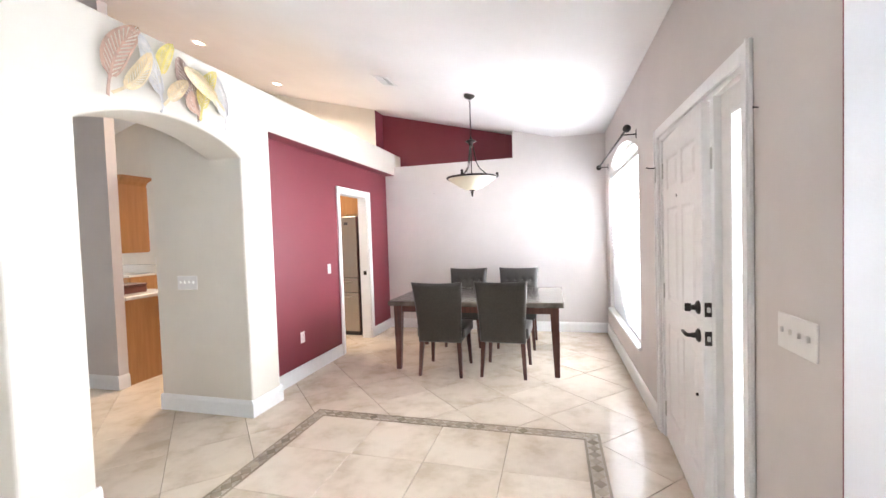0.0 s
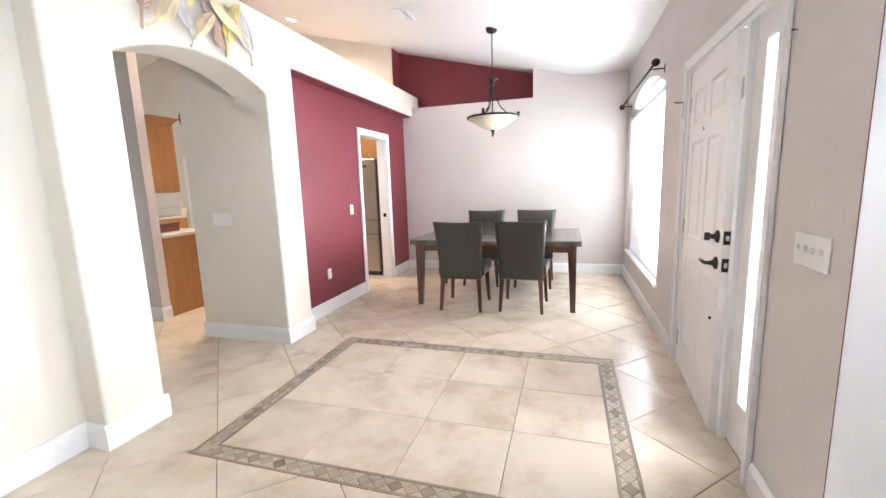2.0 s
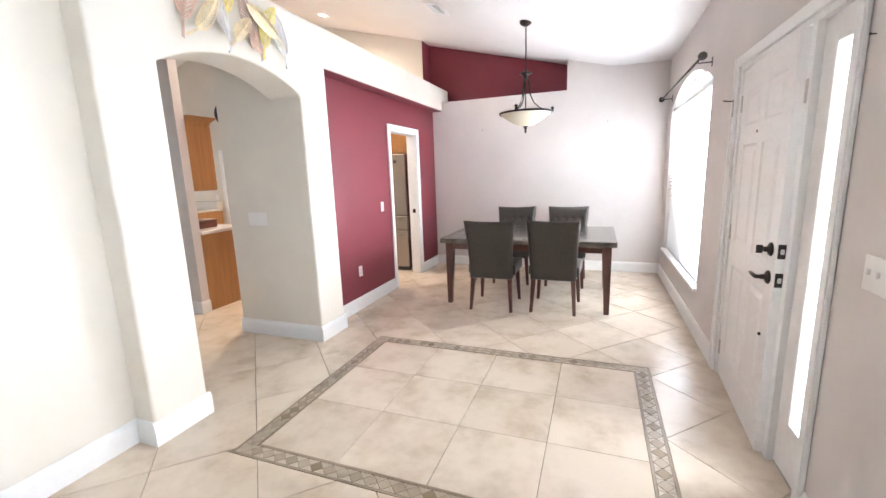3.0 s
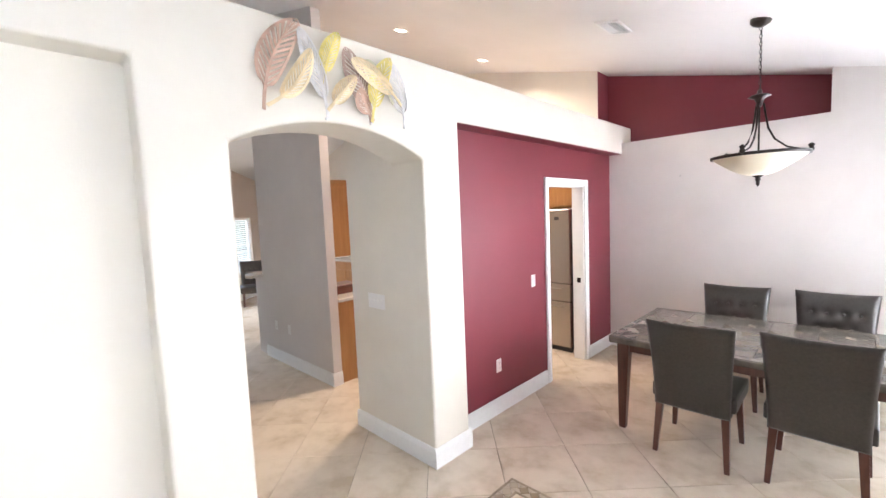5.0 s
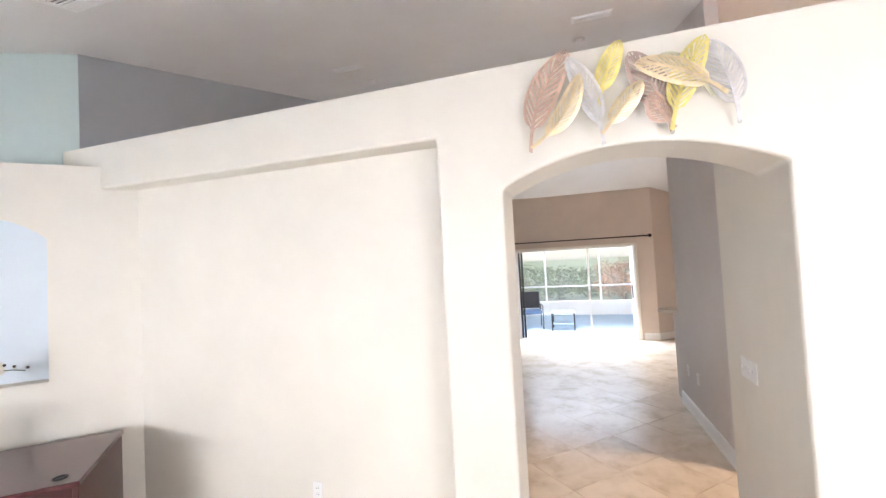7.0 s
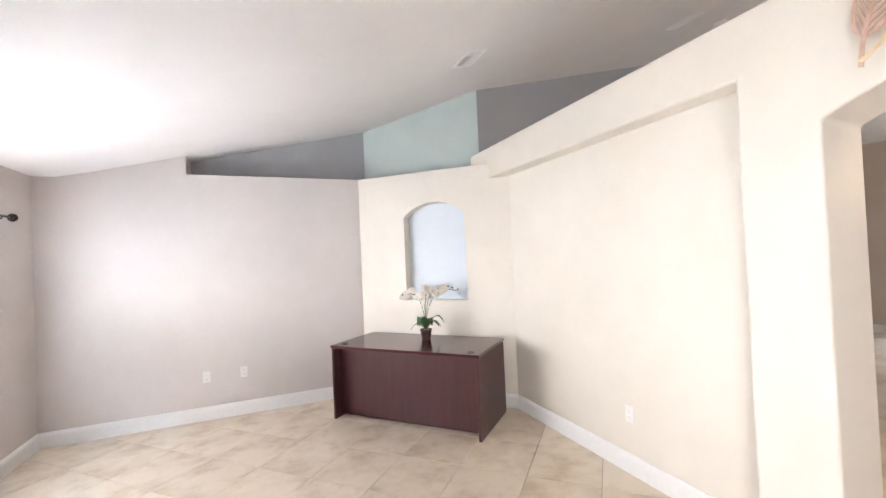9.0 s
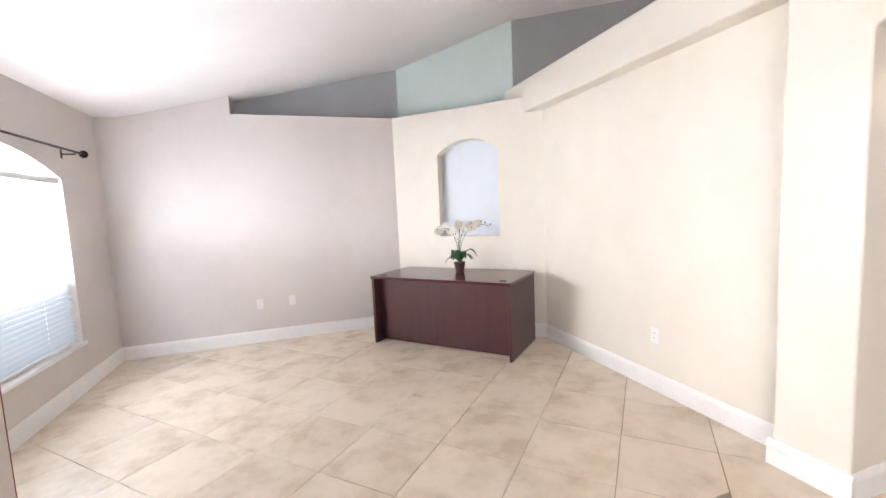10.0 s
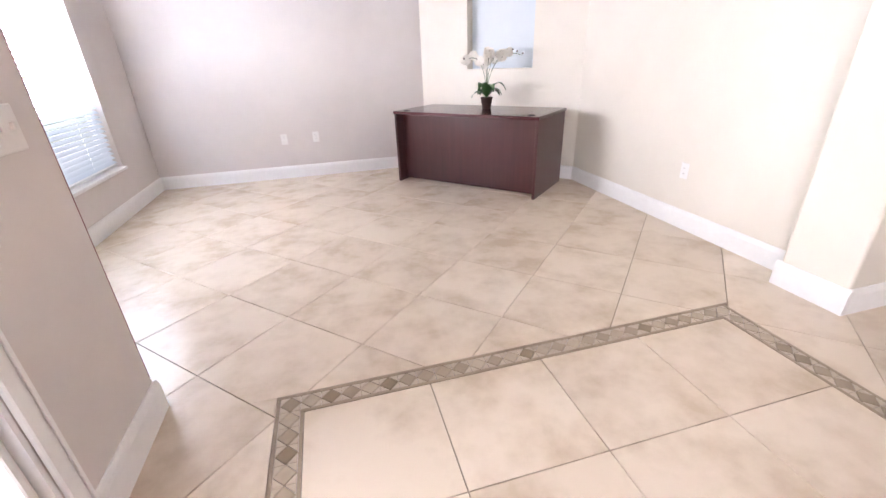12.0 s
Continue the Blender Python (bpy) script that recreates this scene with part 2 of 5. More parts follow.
def tube(bm, pts, r, seg=8):
    """A round bar through pts; r a number or one for each point."""
    pts = [Vector(p) for p in pts]
    rs = r if isinstance(r, (list, tuple)) else [r] * len(pts)
    rings = []
    for i, p in enumerate(pts):
        d = (pts[min(i + 1, len(pts) - 1)] - pts[max(i - 1, 0)]).normalized()
        up = Vector((0, 0, 1)) if abs(d.z) < 0.95 else Vector((1, 0, 0))
        u = d.cross(up).normalized()
        v = d.cross(u)
        rings.append([bm.verts.new(p + (u * math.cos(2 * math.pi * k / seg) + v * math.sin(2 * math.pi * k / seg)) * rs[i]) for k in range(seg)])
    for a, b in zip(rings, rings[1:]):
        for k in range(seg):
            bm.faces.new((a[k], a[(k + 1) % seg], b[(k + 1) % seg], b[k]))
    bm.faces.new(rings[0][::-1])
    bm.faces.new(rings[-1])
    return bm


def arc(s0, s1, zs, zc, n=18):
    """Points of a low arch from (s1, zs) over (mid, zc) to (s0, zs)."""
    c, h = (s1 - s0) / 2, zc - zs
    if h < 1e-4:
        return [(s1, zs), (s0, zs)]
    r = (c * c + h * h) / (2 * h)
    a = math.asin(c / r)
    m = (s0 + s1) / 2
    return [(m + r * math.sin(a - 2 * a * i / n), zc - r + r * math.cos(a - 2 * a * i / n)) for i in range(n + 1)]


# ---- ceiling form ----
def ceiling_z(x, y):
    k = min(1.0, max(0.0, (1.5 - y) / 2.85))
    low = 2.75 - 0.25 * min(1.0, max(0.0, (1.56 - y) / 1.9))
    if x > -5.8:
        return max(2.785 + 0.13 * k - 0.25 * x, low)
    return 2.785 + 0.13 * k + 1.45 + (x + 5.8) * 0.31


def wall_seg(name, p0, p1, thick, mat, top=None, openings=(), z0=0.0, stops=(), label=""):
    """A wall from p0 to p1; its face is the line p0-p1 and its body lies to the right of that way. openings: (s0, s1, sill, spring, crown)."""
    p0, p1 = Vector((*p0, 0)), Vector((*p1, 0))
    d = (p1 - p0).normalized()
    n = Vector((d.y, -d.x, 0))
    length = (p1 - p0).length
    bm = bmesh.new()

    def top_at(s):
        q = p0 + d * s
        return top if top is not None else ceiling_z(q.x, q.y) + 0.05

    def piece(pts):
        lo = [bm.verts.new(p0 + d * s + Vector((0, 0, z))) for s, z in pts]
        hi = [bm.verts.new(p0 + d * s + n * thick + Vector((0, 0, z))) for s, z in pts]
        fs = [bm.faces.new(lo), bm.faces.new(hi[::-1])]
        for i in range(len(pts)):
            j = (i + 1) % len(pts)
            bm.faces.new((lo[i], hi[i], hi[j], lo[j]))
        bmesh.ops.triangulate(bm, faces=[f for f in fs if len(f.verts) > 4])

    def column(a, b):
        cuts = [a] + [s for s in sorted(stops) if a < s < b] + [b]
        for u, v in zip(cuts, cuts[1:]):
            piece([(u, z0), (v, z0), (v, top_at(v)), (u, top_at(u))])

    at = 0.0
    for s0, s1, sill, spring, crown in sorted(openings):
        if s0 > at:
            column(at, s0)
        if sill > z0:
            piece([(s0, z0), (s1, z0), (s1, sill), (s0, sill)])
        head = arc(s0, s1, spring, crown)
        for (sa, za), (sb, zb) in zip(head, head[1:]):
            piece([(sb, zb), (sa, za), (sa, top_at(sa)), (sb, top_at(sb))])
        at = s1
    if at < length:
        column(at, length)
    bmesh.ops.remove_doubles(bm, verts=bm.verts[:], dist=0.0005)
    return finish(name, bm, mat, label=label, kind="structure")


def block(name, pts, z0, z1, mat, label=""):
    return finish(name, prism(bmesh.new(), pts, "z", z0, z1), mat, label=label, kind="structure")


def outline_wall(name, p0, p1, thick, mat, pts, soft=0.016):
    """A wall cut to one outline of (s, z) points, with rounded plaster corners."""
    p0, p1 = Vector((*p0, 0)), Vector((*p1, 0))
    d = (p1 - p0).normalized()
    n = Vector((d.y, -d.x, 0))
    bm = bmesh.new()
    lo = [bm.verts.new(p0 + d * s + Vector((0, 0, z))) for s, z in pts]
    hi = [bm.verts.new(p0 + d * s + n * thick + Vector((0, 0, z))) for s, z in pts]
    bm.faces.new(lo), bm.faces.new(hi[::-1])
    for i in range(len(pts)):
        j = (i + 1) % len(pts)
        bm.faces.new((lo[i], hi[i], hi[j], lo[j]))
    bmesh.ops.recalc_face_normals(bm, faces=bm.faces[:])
    es = [e for e in bm.edges if len(e.link_faces) == 2 and e.calc_face_angle(0) > radians(50)]
    bmesh.ops.bevel(bm, geom=es, offset=soft, segments=3, affect="EDGES", profile=0.5)
    bmesh.ops.triangulate(bm, faces=[f for f in bm.faces if len(f.verts) > 4])
    return finish(name, bm, mat, kind="structure")

# ---- structure ----
WX = 0.79          # entry wall
OX = 1.87          # office window wall
EY = 6.34          # dining end wall
SY = -2.10         # office end wall

wall_seg("wall_entry", (WX, 1.56), (WX, 6.80), 0.15, M_WALL, openings=[(0.54, 1.84, 0.0, 2.04, 2.04), (2.56, 4.49, 0.40, 2.12, 2.32)])
# wall_return has a darker, bluer tone than the entry and window walls
wall_seg("wall_return", (2.02, 1.56), (WX + 0.15, 1.56), 0.15, M_BLUE, top=2.9)
wall_seg("wall_office_window", (OX, -2.60), (OX, 1.56), 0.15, M_WALL, top=2.75, openings=[(1.23, 3.14, 0.42, 1.83, 2.03)])
wall_seg("wall_dining_end", (WX, EY), (-0.463, EY), 0.45, M_WALL, stops=[0.65])
wall_seg("wall_dining_low", (-0.463, EY), (-2.59, EY), 0.31, M_WALL, top=2.51)
wall_seg("wall_niche_red", (-0.463, EY + 0.31), (-2.74, EY + 0.31), 0.14, M_RED)
wall_seg("wall_niche_side", (-2.59, EY + 0.31), (-2.59, EY + 0.012), 0.15, M_RED)
wall_seg("wall_kitchen_end", (-2.592, EY), (-11.0, EY), 0.15, M_CREAM, stops=[3.208])
wall_seg("wall_office_end", (0.638, SY), (2.02, SY), 0.45, M_WALL, top=2.85)
wall_seg("wall_office_low", (-1.15, SY), (0.638, SY), 0.29, M_WALL, top=2.565)
wall_seg("wall_office_back", (-1.30, SY - 0.292), (0.638, SY - 0.292), 0.16, M_BLUE)
wall_seg("wall_office_back_diagonal", (-2.416, -1.354), (-1.30, -2.392), 0.15, M_AQUA)
dl = math.sqrt(2) * 1.30
wall_seg("wall_diagonal", (-2.45, -0.80), (-1.15, SY), 0.13, M_CREAM, top=2.565,
         openings=[(0.505, 1.245, 1.11, 2.06, 2.21)])
wall_seg("wall_niche_backing", (-2.45 - 0.092, -0.80 - 0.092), (-1.15 - 0.092, SY - 0.092), 0.05, M_AQUA_LIT, top=2.545)
block("plant_shelf_office", [(-1.15, -2.11), (-1.16, -2.38), (-2.40, -1.33), (-2.44, -0.92)], 2.55, 2.563, M_CREAM)
wall_seg("wall_great_south", (-11.0, -1.354), (-2.418, -1.354), 0.15, M_BLUE, stops=[5.2])
outline_wall("wall_arch", (-2.30, 6.645), (-2.30, -1.352), 0.34, M_CREAM,
             [(0, 2.385), (3.235, 2.385), (3.235, 0), (3.585, 0)] + arc(3.585, 4.76, 2.107, 2.255)[::-1] + [(4.76, 0), (5.093, 0), (5.093, 2.405), (7.997, 2.405), (7.997, 2.73), (0, 2.72)])
block("wall_arch_block", [(-2.60, 3.0605), (-2.60, 3.40), (-3.22, 3.40), (-3.22, 3.0605)], 0, 2.715, M_CREAM)
wall_seg("wall_recess_red", (-2.45, EY), (-2.45, 3.41), 0.135, M_RED, top=2.385, openings=[(0.70, 1.49, 0.0, 2.0, 2.0)])
wall_seg("wall_recess_office", (-2.45, 1.56), (-2.45, -0.82), 0.15, M_CREAM, top=2.406)
wall_seg("wall_kitchen_side", (-4.10, 3.335), (-5.72, 3.312), 0.098, M_WALL, stops=[1.74])
wall_seg("wall_great_west", (-9.49, -1.50), (-9.49, 3.74), -0.15, M_BEIGE, openings=[(2.46, 4.88, 0.0, 1.95, 1.95)])
wall_seg("wall_nook", (-9.49, 3.74), (-10.80, 5.49), -0.15, M_BEIGE, openings=[(0.62, 1.52, 0.62, 1.87, 1.87)])
wall_seg("wall_nook_end", (-10.80, 5.49), (-10.80, 6.40), -0.15, M_BEIGE)

finish("soffit_red", boxm(-2.448, -2.306, 3.415, EY - 0.002, 2.379, 2.3845), M_RED, kind="structure", label="maroon underside of the cream ledge above the maroon wall")


def ceiling_mesh():
    bm = bmesh.new()
    xs = sorted({-11.4, -9.49, -5.8, *[-5.8 + 0.5 * i for i in range(1, 11)], *[-0.5 + 0.2 * i for i in range(14)], 2.3})
    ys = [-2.75, -2.18, -1.35, -0.9, -0.5, 0, 0.5, 1.0, 1.56, 2.5, 4, 5.5, 6.34, 6.85]
    lo = {(x, y): bm.verts.new((x, y, ceiling_z(x, y))) for x in xs for y in ys}
    hi = {(x, y): bm.verts.new((x, y, ceiling_z(x, y) + 0.2)) for x in xs for y in ys}
    for x0, x1 in zip(xs, xs[1:]):
        for y0, y1 in zip(ys, ys[1:]):
            bm.faces.new((lo[x0, y0], lo[x0, y1], lo[x1, y1], lo[x1, y0]))
            bm.faces.new((hi[x0, y0], hi[x1, y0], hi[x1, y1], hi[x0, y1]))
    for g, flip in ((ys[0], 0), (ys[-1], 1)):
        for x0, x1 in zip(xs, xs[1:]):
            bm.faces.new((lo[x0, g], lo[x1, g], hi[x1, g], hi[x0, g]))
    for g in (xs[0], xs[-1]):
        for y0, y1 in zip(ys, ys[1:]):
            bm.faces.new((lo[g, y0], lo[g, y1], hi[g, y1], hi[g, y0]))
    return finish("ceiling", bm, M_CEIL, kind="structure", smooth=True)


ceiling_mesh()

# floor bed under the tiles, lanai and ground
floor = finish("floor", boxm(-9.60, 2.0, -2.6, 6.7, -0.15, -0.0095), M_GROUT, kind="structure", label="brown grout bed under cream ceramic floor tiles")
finish("lanai_floor", boxm(-14.6, -9.602, -4, 3.6, -0.14, -0.03), M_LANAI, kind="structure", label="pale concrete patio floor outside sliding door, coloured with sky blue")
finish("floor_nook", boxm(-11.0, -9.6005, 3.6, 6.7, -0.15, -0.0095), M_GROUT, kind="structure", label="brown grout bed under the nook floor tiles")
finish("lanai_floor", boxm(-14.6, -11.002, 3.6, 9, -0.14, -0.03), M_LANAI, kind="structure", label="pale concrete patio floor outside nook, coloured with sky blue")
finish("deck", boxm(-18.2, -14.602, -6, 11, -0.15, -0.05), M_DECK, kind="structure", label="pale sunlit concrete deck beyond the patio screen")
# roof slabs out of view, added so the patio floor is in shade
finish("unseen_lanai_roof", boxm(-14.3, -9.66, -4.0, 3.6, 2.86, 2.96), M_CEIL, kind="structure", label="unseen white roof slab added to shade the patio")
finish("unseen_lanai_roof", boxm(-14.3, -11.0, 3.602, 8.5, 2.86, 2.96), M_CEIL, kind="structure", label="unseen white roof slab added to shade the patio")
# unseen slab, added to stop direct sun entering the front windows
finish("unseen_sun_block", boxm(2.03, 3.35, -3.2, 8.0, 2.86, 2.95), M_TRIM, kind="structure", label="unseen white slab added to keep sun off the front windows")
finish("driveway", boxm(2.6, 11.5, -7.0, 9.5, -0.155, -0.11), M_DECK, kind="structure", label="pale sunlit concrete driveway before the front windows")
gb = bmesh.new()
for (a, b, c, d) in ((-400, -14.6, -400, 400), (2.02, 400, -400, 400), (-14.6, 2.02, -400, -4), (-14.6, 2.02, 9, 400), (-9.64, 2.02, -4, -2.6), (-9.64, 2.02, 6.8, 9)):
    box(gb, a, b, c, d, -0.35, -0.16)
finish("ground", gb, M_GRASS, kind="structure", label="green lawn ground round the house")


def skirting(p0, p1, label=""):
    """White baseboard along a wall face; the wall lies to the right of p0-p1."""
    p0, p1 = Vector((*p0, 0)), Vector((*p1, 0))
    d = (p1 - p0).normalized()
    n = Vector((-d.y, d.x, 0))
    prof = [(-0.004, 0), (0.016, 0), (0.016, 0.108), (0.012, 0.124), (0.006, 0.138), (-0.004, 0.14)]
    bm = bmesh.new()
    lo = [bm.verts.new(p0 + n * a + Vector((0, 0, z))) for a, z in prof]
    hi = [bm.verts.new(p1 + n * a + Vector((0, 0, z))) for a, z in prof]
    bm.faces.new(lo), bm.faces.new(hi[::-1])
    for i in range(len(prof)):
        j = (i + 1) % len(prof)
        bm.faces.new((lo[i], hi[i], hi[j], lo[j]))
    finish("baseboard", bm, M_TRIM, kind="structure", label=label or "white moulded baseboard along the wall")


T = 0.016
for a, b in [((WX, 1.56 - T), (WX, 2.03)), ((WX, 3.47), (WX, EY)), ((2.0, 1.56), (WX, 1.56)), ((OX, SY), (OX, 1.56)), ((WX, EY), (-2.45, EY)),
             ((-1.15, SY), (OX, SY)), ((-2.45, -0.80), (-1.15, SY)), ((-2.45, 1.552), (-2.45, -0.80)), ((-2.30, 1.552), (-2.45, 1.552)),
             ((-2.30, 1.885 + T), (-2.30, 1.552 - T)), ((-2.64, 1.885), (-2.30, 1.885)), ((-2.30, 3.06), (-3.22, 3.06)),
             ((-2.30, 3.41 + T), (-2.30, 3.06 - T)), ((-2.45, 3.41), (-2.30, 3.41)), ((-2.45, 4.775), (-2.45, 3.41)), ((-2.45, EY), (-2.45, 5.725)),
             ((-4.10, 3.335), (-5.72, 3.312)), ((-4.10, 3.433), (-4.10, 3.335 - T)), ((-9.49, 0.87), (-9.49, -1.35)), ((-9.49, 3.74), (-9.49, 3.46)),
             ((-10.80, 5.49), (-9.49, 3.74)), ((-3.22, 3.06 - T), (-3.22, 3.41))]:
    skirting(a, b)


# ---- windows, doors and trim ----
def window(name, x, y0, y1, sill, spring, crown, label, tilt, slat_n, divider, slat):
    """An arched window in a wall that looks towards -x; x is the wall's face."""
    w = thing(name, (x, (y0 + y1) / 2, 0), label=label, category="window", kind="structure")
    h = (y1 - y0) / 2
    f0, f1 = 0.085, 0.13
    for nm, a, b, c, d in (("window_frame", -h, -h + 0.04, sill, spring), ("window_frame", h - 0.04, h, sill, spring),
                           ("window_frame", -h + 0.04, h - 0.04, sill, sill + 0.04), ("window_frame", -h + 0.04, h - 0.04, spring - 0.035, spring + 0.035),
                           ("window_frame", -h + 0.04, h - 0.04, divider - 0.02, divider + 0.02)):
        part(nm, boxm(f0, f1, a, b, c, d, 0.004), M_TRIM, w)
    bm = bmesh.new()
    outer, inner = arc(-h, h, spring + 0.035, crown), arc(-h + 0.035, h - 0.035, spring + 0.036, crown - 0.035)
    vo = [[bm.verts.new((q, *p)) for p in outer] for q in (f0, f1)]
    vi = [[bm.verts.new((q, *p)) for p in inner] for q in (f0, f1)]
    for k in range(len(outer) - 1):
        bm.faces.new((vo[0][k], vo[0][k + 1], vi[0][k + 1], vi[0][k]))
        bm.faces.new((vo[1][k], vo[1][k + 1], vi[1][k + 1], vi[1][k]))
        bm.faces.new((vo[0][k], vo[0][k + 1], vo[1][k + 1], vo[1][k]))
        bm.faces.new((vi[0][k], vi[0][k + 1], vi[1][k + 1], vi[1][k]))
    part("window_frame", bm, M_TRIM, w, "arched white frame")
    pane = part("pane", prism(bmesh.new(), [(-h + 0.04, sill + 0.04), (h - 0.04, sill + 0.04)] + [(p, z) for p, z in inner], "x", 0.105, 0.110), M_GLASS, w, "clear glass pane")
    pane.visible_shadow = False
    part("window_sill", boxm(-0.03, f0, -h - 0.02, h + 0.02, sill - 0.022, sill + 0.006, 0.004), M_TRIM, w, "white marble sill")
    bl = thing("window_blind", (x, (y0 + y1) / 2, 0), label="white slatted window blind hanging in an arched window", category="blind")
    part("headrail", boxm(0.02, 0.07, -h + 0.012, h - 0.012, spring - 0.045, spring, 0.004), M_TRIM, bl)
    top, bottom = spring - 0.05, sill + 0.04
    me = None
    for i in range(slat_n):
        z = bottom + (top - bottom) * (i + 0.5) / slat_n
        if me is None:
            bm = bmesh.new()
            dx, dz = 0.024 * math.cos(tilt), 0.024 * math.sin(tilt)
            a = [bm.verts.new(v) for v in ((-dx, -h + 0.015, -dz), (0, -h + 0.015, 0.003), (dx, -h + 0.015, dz))]
            b = [bm.verts.new(v) for v in ((-dx, h - 0.015, -dz), (0, h - 0.015, 0.003), (dx, h - 0.015, dz))]
            bm.faces.new((a[0], a[1], b[1], b[0])), bm.faces.new((a[1], a[2], b[2], b[1]))
            sl = part("slat", bm, slat, bl, smooth=True)
            sl.location = (0.045, 0, z)
            me = sl
        else:
            s2 = new("slat", me.data)
            s2.parent = bl
            s2.location = (0.045, 0, z)
    part("bottom_rail", boxm(0.03, 0.06, -h + 0.015, h - 0.015, bottom - 0.026, bottom - 0.006, 0.003), M_TRIM, bl)
    for yy in (-h * 0.6, 0, h * 0.6):
        part("cord", tube(bmesh.new(), [(0.045, yy, bottom), (0.045, yy, top)], 0.0015, 5), M_TRIM, bl)
    return w


window("window_1", WX, 4.12, 6.05, 0.40, 2.12, 2.32, "tall arched white window beside the dining table", radians(40), 38, 1.2, M_SLAT_GLARE)
window("window_2", OX, -1.37, 0.54, 0.42, 1.83, 2.03, "tall arched white window in the empty office wall", radians(30), 34, 1.15, M_SLAT_SKY)


def curtain_rod(x, y0, y1, z, stand, label):
    r = thing("curtain_rod", (x - stand, y0, z), label=label, category="curtain rod")
    L = y1 - y0
    part("rod", tube(bmesh.new(), [(0, 0, 0), (0, L, 0)], 0.0095, 10), M_BRONZE, r, smooth=True)
    for e, s in ((0, -1), (L, 1)):
        bm = bmesh.new()
        bmesh.ops.create_uvsphere(bm, u_segments=14, v_segments=10, radius=0.033)
        o = part("finial", bm, M_BRONZE, r, "round ribbed bronze knob", smooth=True)
        o.location = (0, e + s * 0.028, 0)
        bm = lathe(bmesh.new(), [(0.0, -0.02), (0.016, -0.018), (0.02, 0), (0.013, 0.012), (0, 0.014)], 12)
        bmesh.ops.rotate(bm, verts=bm.verts, matrix=Matrix.Rotation(math.pi / 2, 3, "X"))
        o = part("collar", bm, M_BRONZE, r, smooth=True)
        o.location = (0, e, 0)
        part("bracket", tube(bmesh.new(), [(0.0, e - s * 0.12, 0), (0.0, e - s * 0.12, -0.02), (stand - 0.004, e - s * 0.12, -0.02)], 0.006, 6), M_BRONZE, r)
        part("bracket_plate", boxm(stand - 0.006, stand - 0.001, e - s * 0.12 - 0.012, e - s * 0.12 + 0.012, -0.055, 0.02, 0.002), M_BRONZE, r)
    return r


curtain_rod(WX, 4.05, 6.17, 2.26, 0.10, "dark bronze curtain rod with round knobs above the dining window")
curtain_rod(OX, -1.53, 0.68, 2.06, 0.10, "dark bronze curtain rod with round knobs above the office window")


def casing(name, x, y0, y1, top, w, side, mat=M_TRIM, label=""):
    """White door casing proud of a wall face at x; side -1 looks towards -x."""
    c = thing(name, (x, 0, 0), label=label, category="door frame", kind="structure")
    t = 0.018
    for a, b, z0, z1 in ((y0, y0 + w, 0, top), (y1 - w, y1, 0, top), (y0 + w, y1 - w, top - w, top)):
        xa, xb = sorted((side * 0.001, side * t))
        part("casing_board", boxm(xa, xb, a, b, z0, z1, 0.004), mat, c)
        xa, xb = sorted((side * t, side * (t + 0.006)))
        if b - a < 0.2:
            e0, e1 = (a + 0.004, a + 0.018) if a == y0 else (b - 0.018, b - 0.004)
            part("casing_bead", boxm(xa, xb, e0, e1, z0, z1, 0.002), mat, c)
    return c


# entry door set: frame, sidelight, door slightly ajar
casing("entry_casing", WX, 2.035, 3.465, 2.10, 0.065, -1, label="white painted casing round the front door and sidelight")
fr = thing("entry_frame", (WX, 0, 0), label="white painted front door frame with mullion", category="door frame", kind="structure")
part("jamb", boxm(0.0, 0.13, 3.365, 3.40, 0, 2.04), M_TRIM, fr)
part("jamb", boxm(0.0, 0.13, 2.10, 2.115, 0, 2.04), M_TRIM, fr)
part("mullion", boxm(0.0, 0.13, 2.42, 2.465, 0, 2.01), M_TRIM, fr)
part("head", boxm(0.0, 0.13, 2.115, 3.365, 2.01, 2.04), M_TRIM, fr)
part("threshold", boxm(0.03, 0.15, 2.115, 3.365, 0.0005, 0.014, 0.003), M_BRONZE, fr, "dark metal threshold")
for z in (1.04, 0.90):
    part("strike_plate", boxm(0.02, 0.06, 2.4652, 2.4672, z - 0.035, z + 0.035), M_BRONZE, fr, "dark bronze strike plate")

part("hinge", boxm(-0.006, 0.006, 2.442, 2.458, 1.69, 1.79, 0.003), M_NICKEL, fr, "brushed metal hinge")
sd = thing("sidelight", (WX, 0, 0), label="white sidelight panel with tall narrow glass beside the front door", category="window")
part("panel", boxm(0.03, 0.07, 2.115, 2.145, 0, 2.01), M_DOOR, sd)
part("panel", boxm(0.03, 0.07, 2.29, 2.42, 0, 2.01), M_DOOR, sd)
part("panel", boxm(0.03, 0.07, 2.145, 2.29, 0, 0.27), M_DOOR, sd)
part("panel", boxm(0.03, 0.07, 2.145, 2.29, 1.90, 2.01), M_DOOR, sd)
for a, b, c, d in ((2.130, 2.152, 0.26, 1.91), (2.283, 2.305, 0.26, 1.91), (2.152, 2.283, 0.255, 0.282), (2.152, 2.283, 1.888, 1.915)):
    part("glazing_bead", boxm(0.018, 0.034, a, b, c, d, 0.004), M_TRIM, sd)
g = part("pane", boxm(0.048, 0.053, 2.145, 2.29, 0.27, 1.90), M_GLASS, sd, "clear glass pane")
g.visible_shadow = False
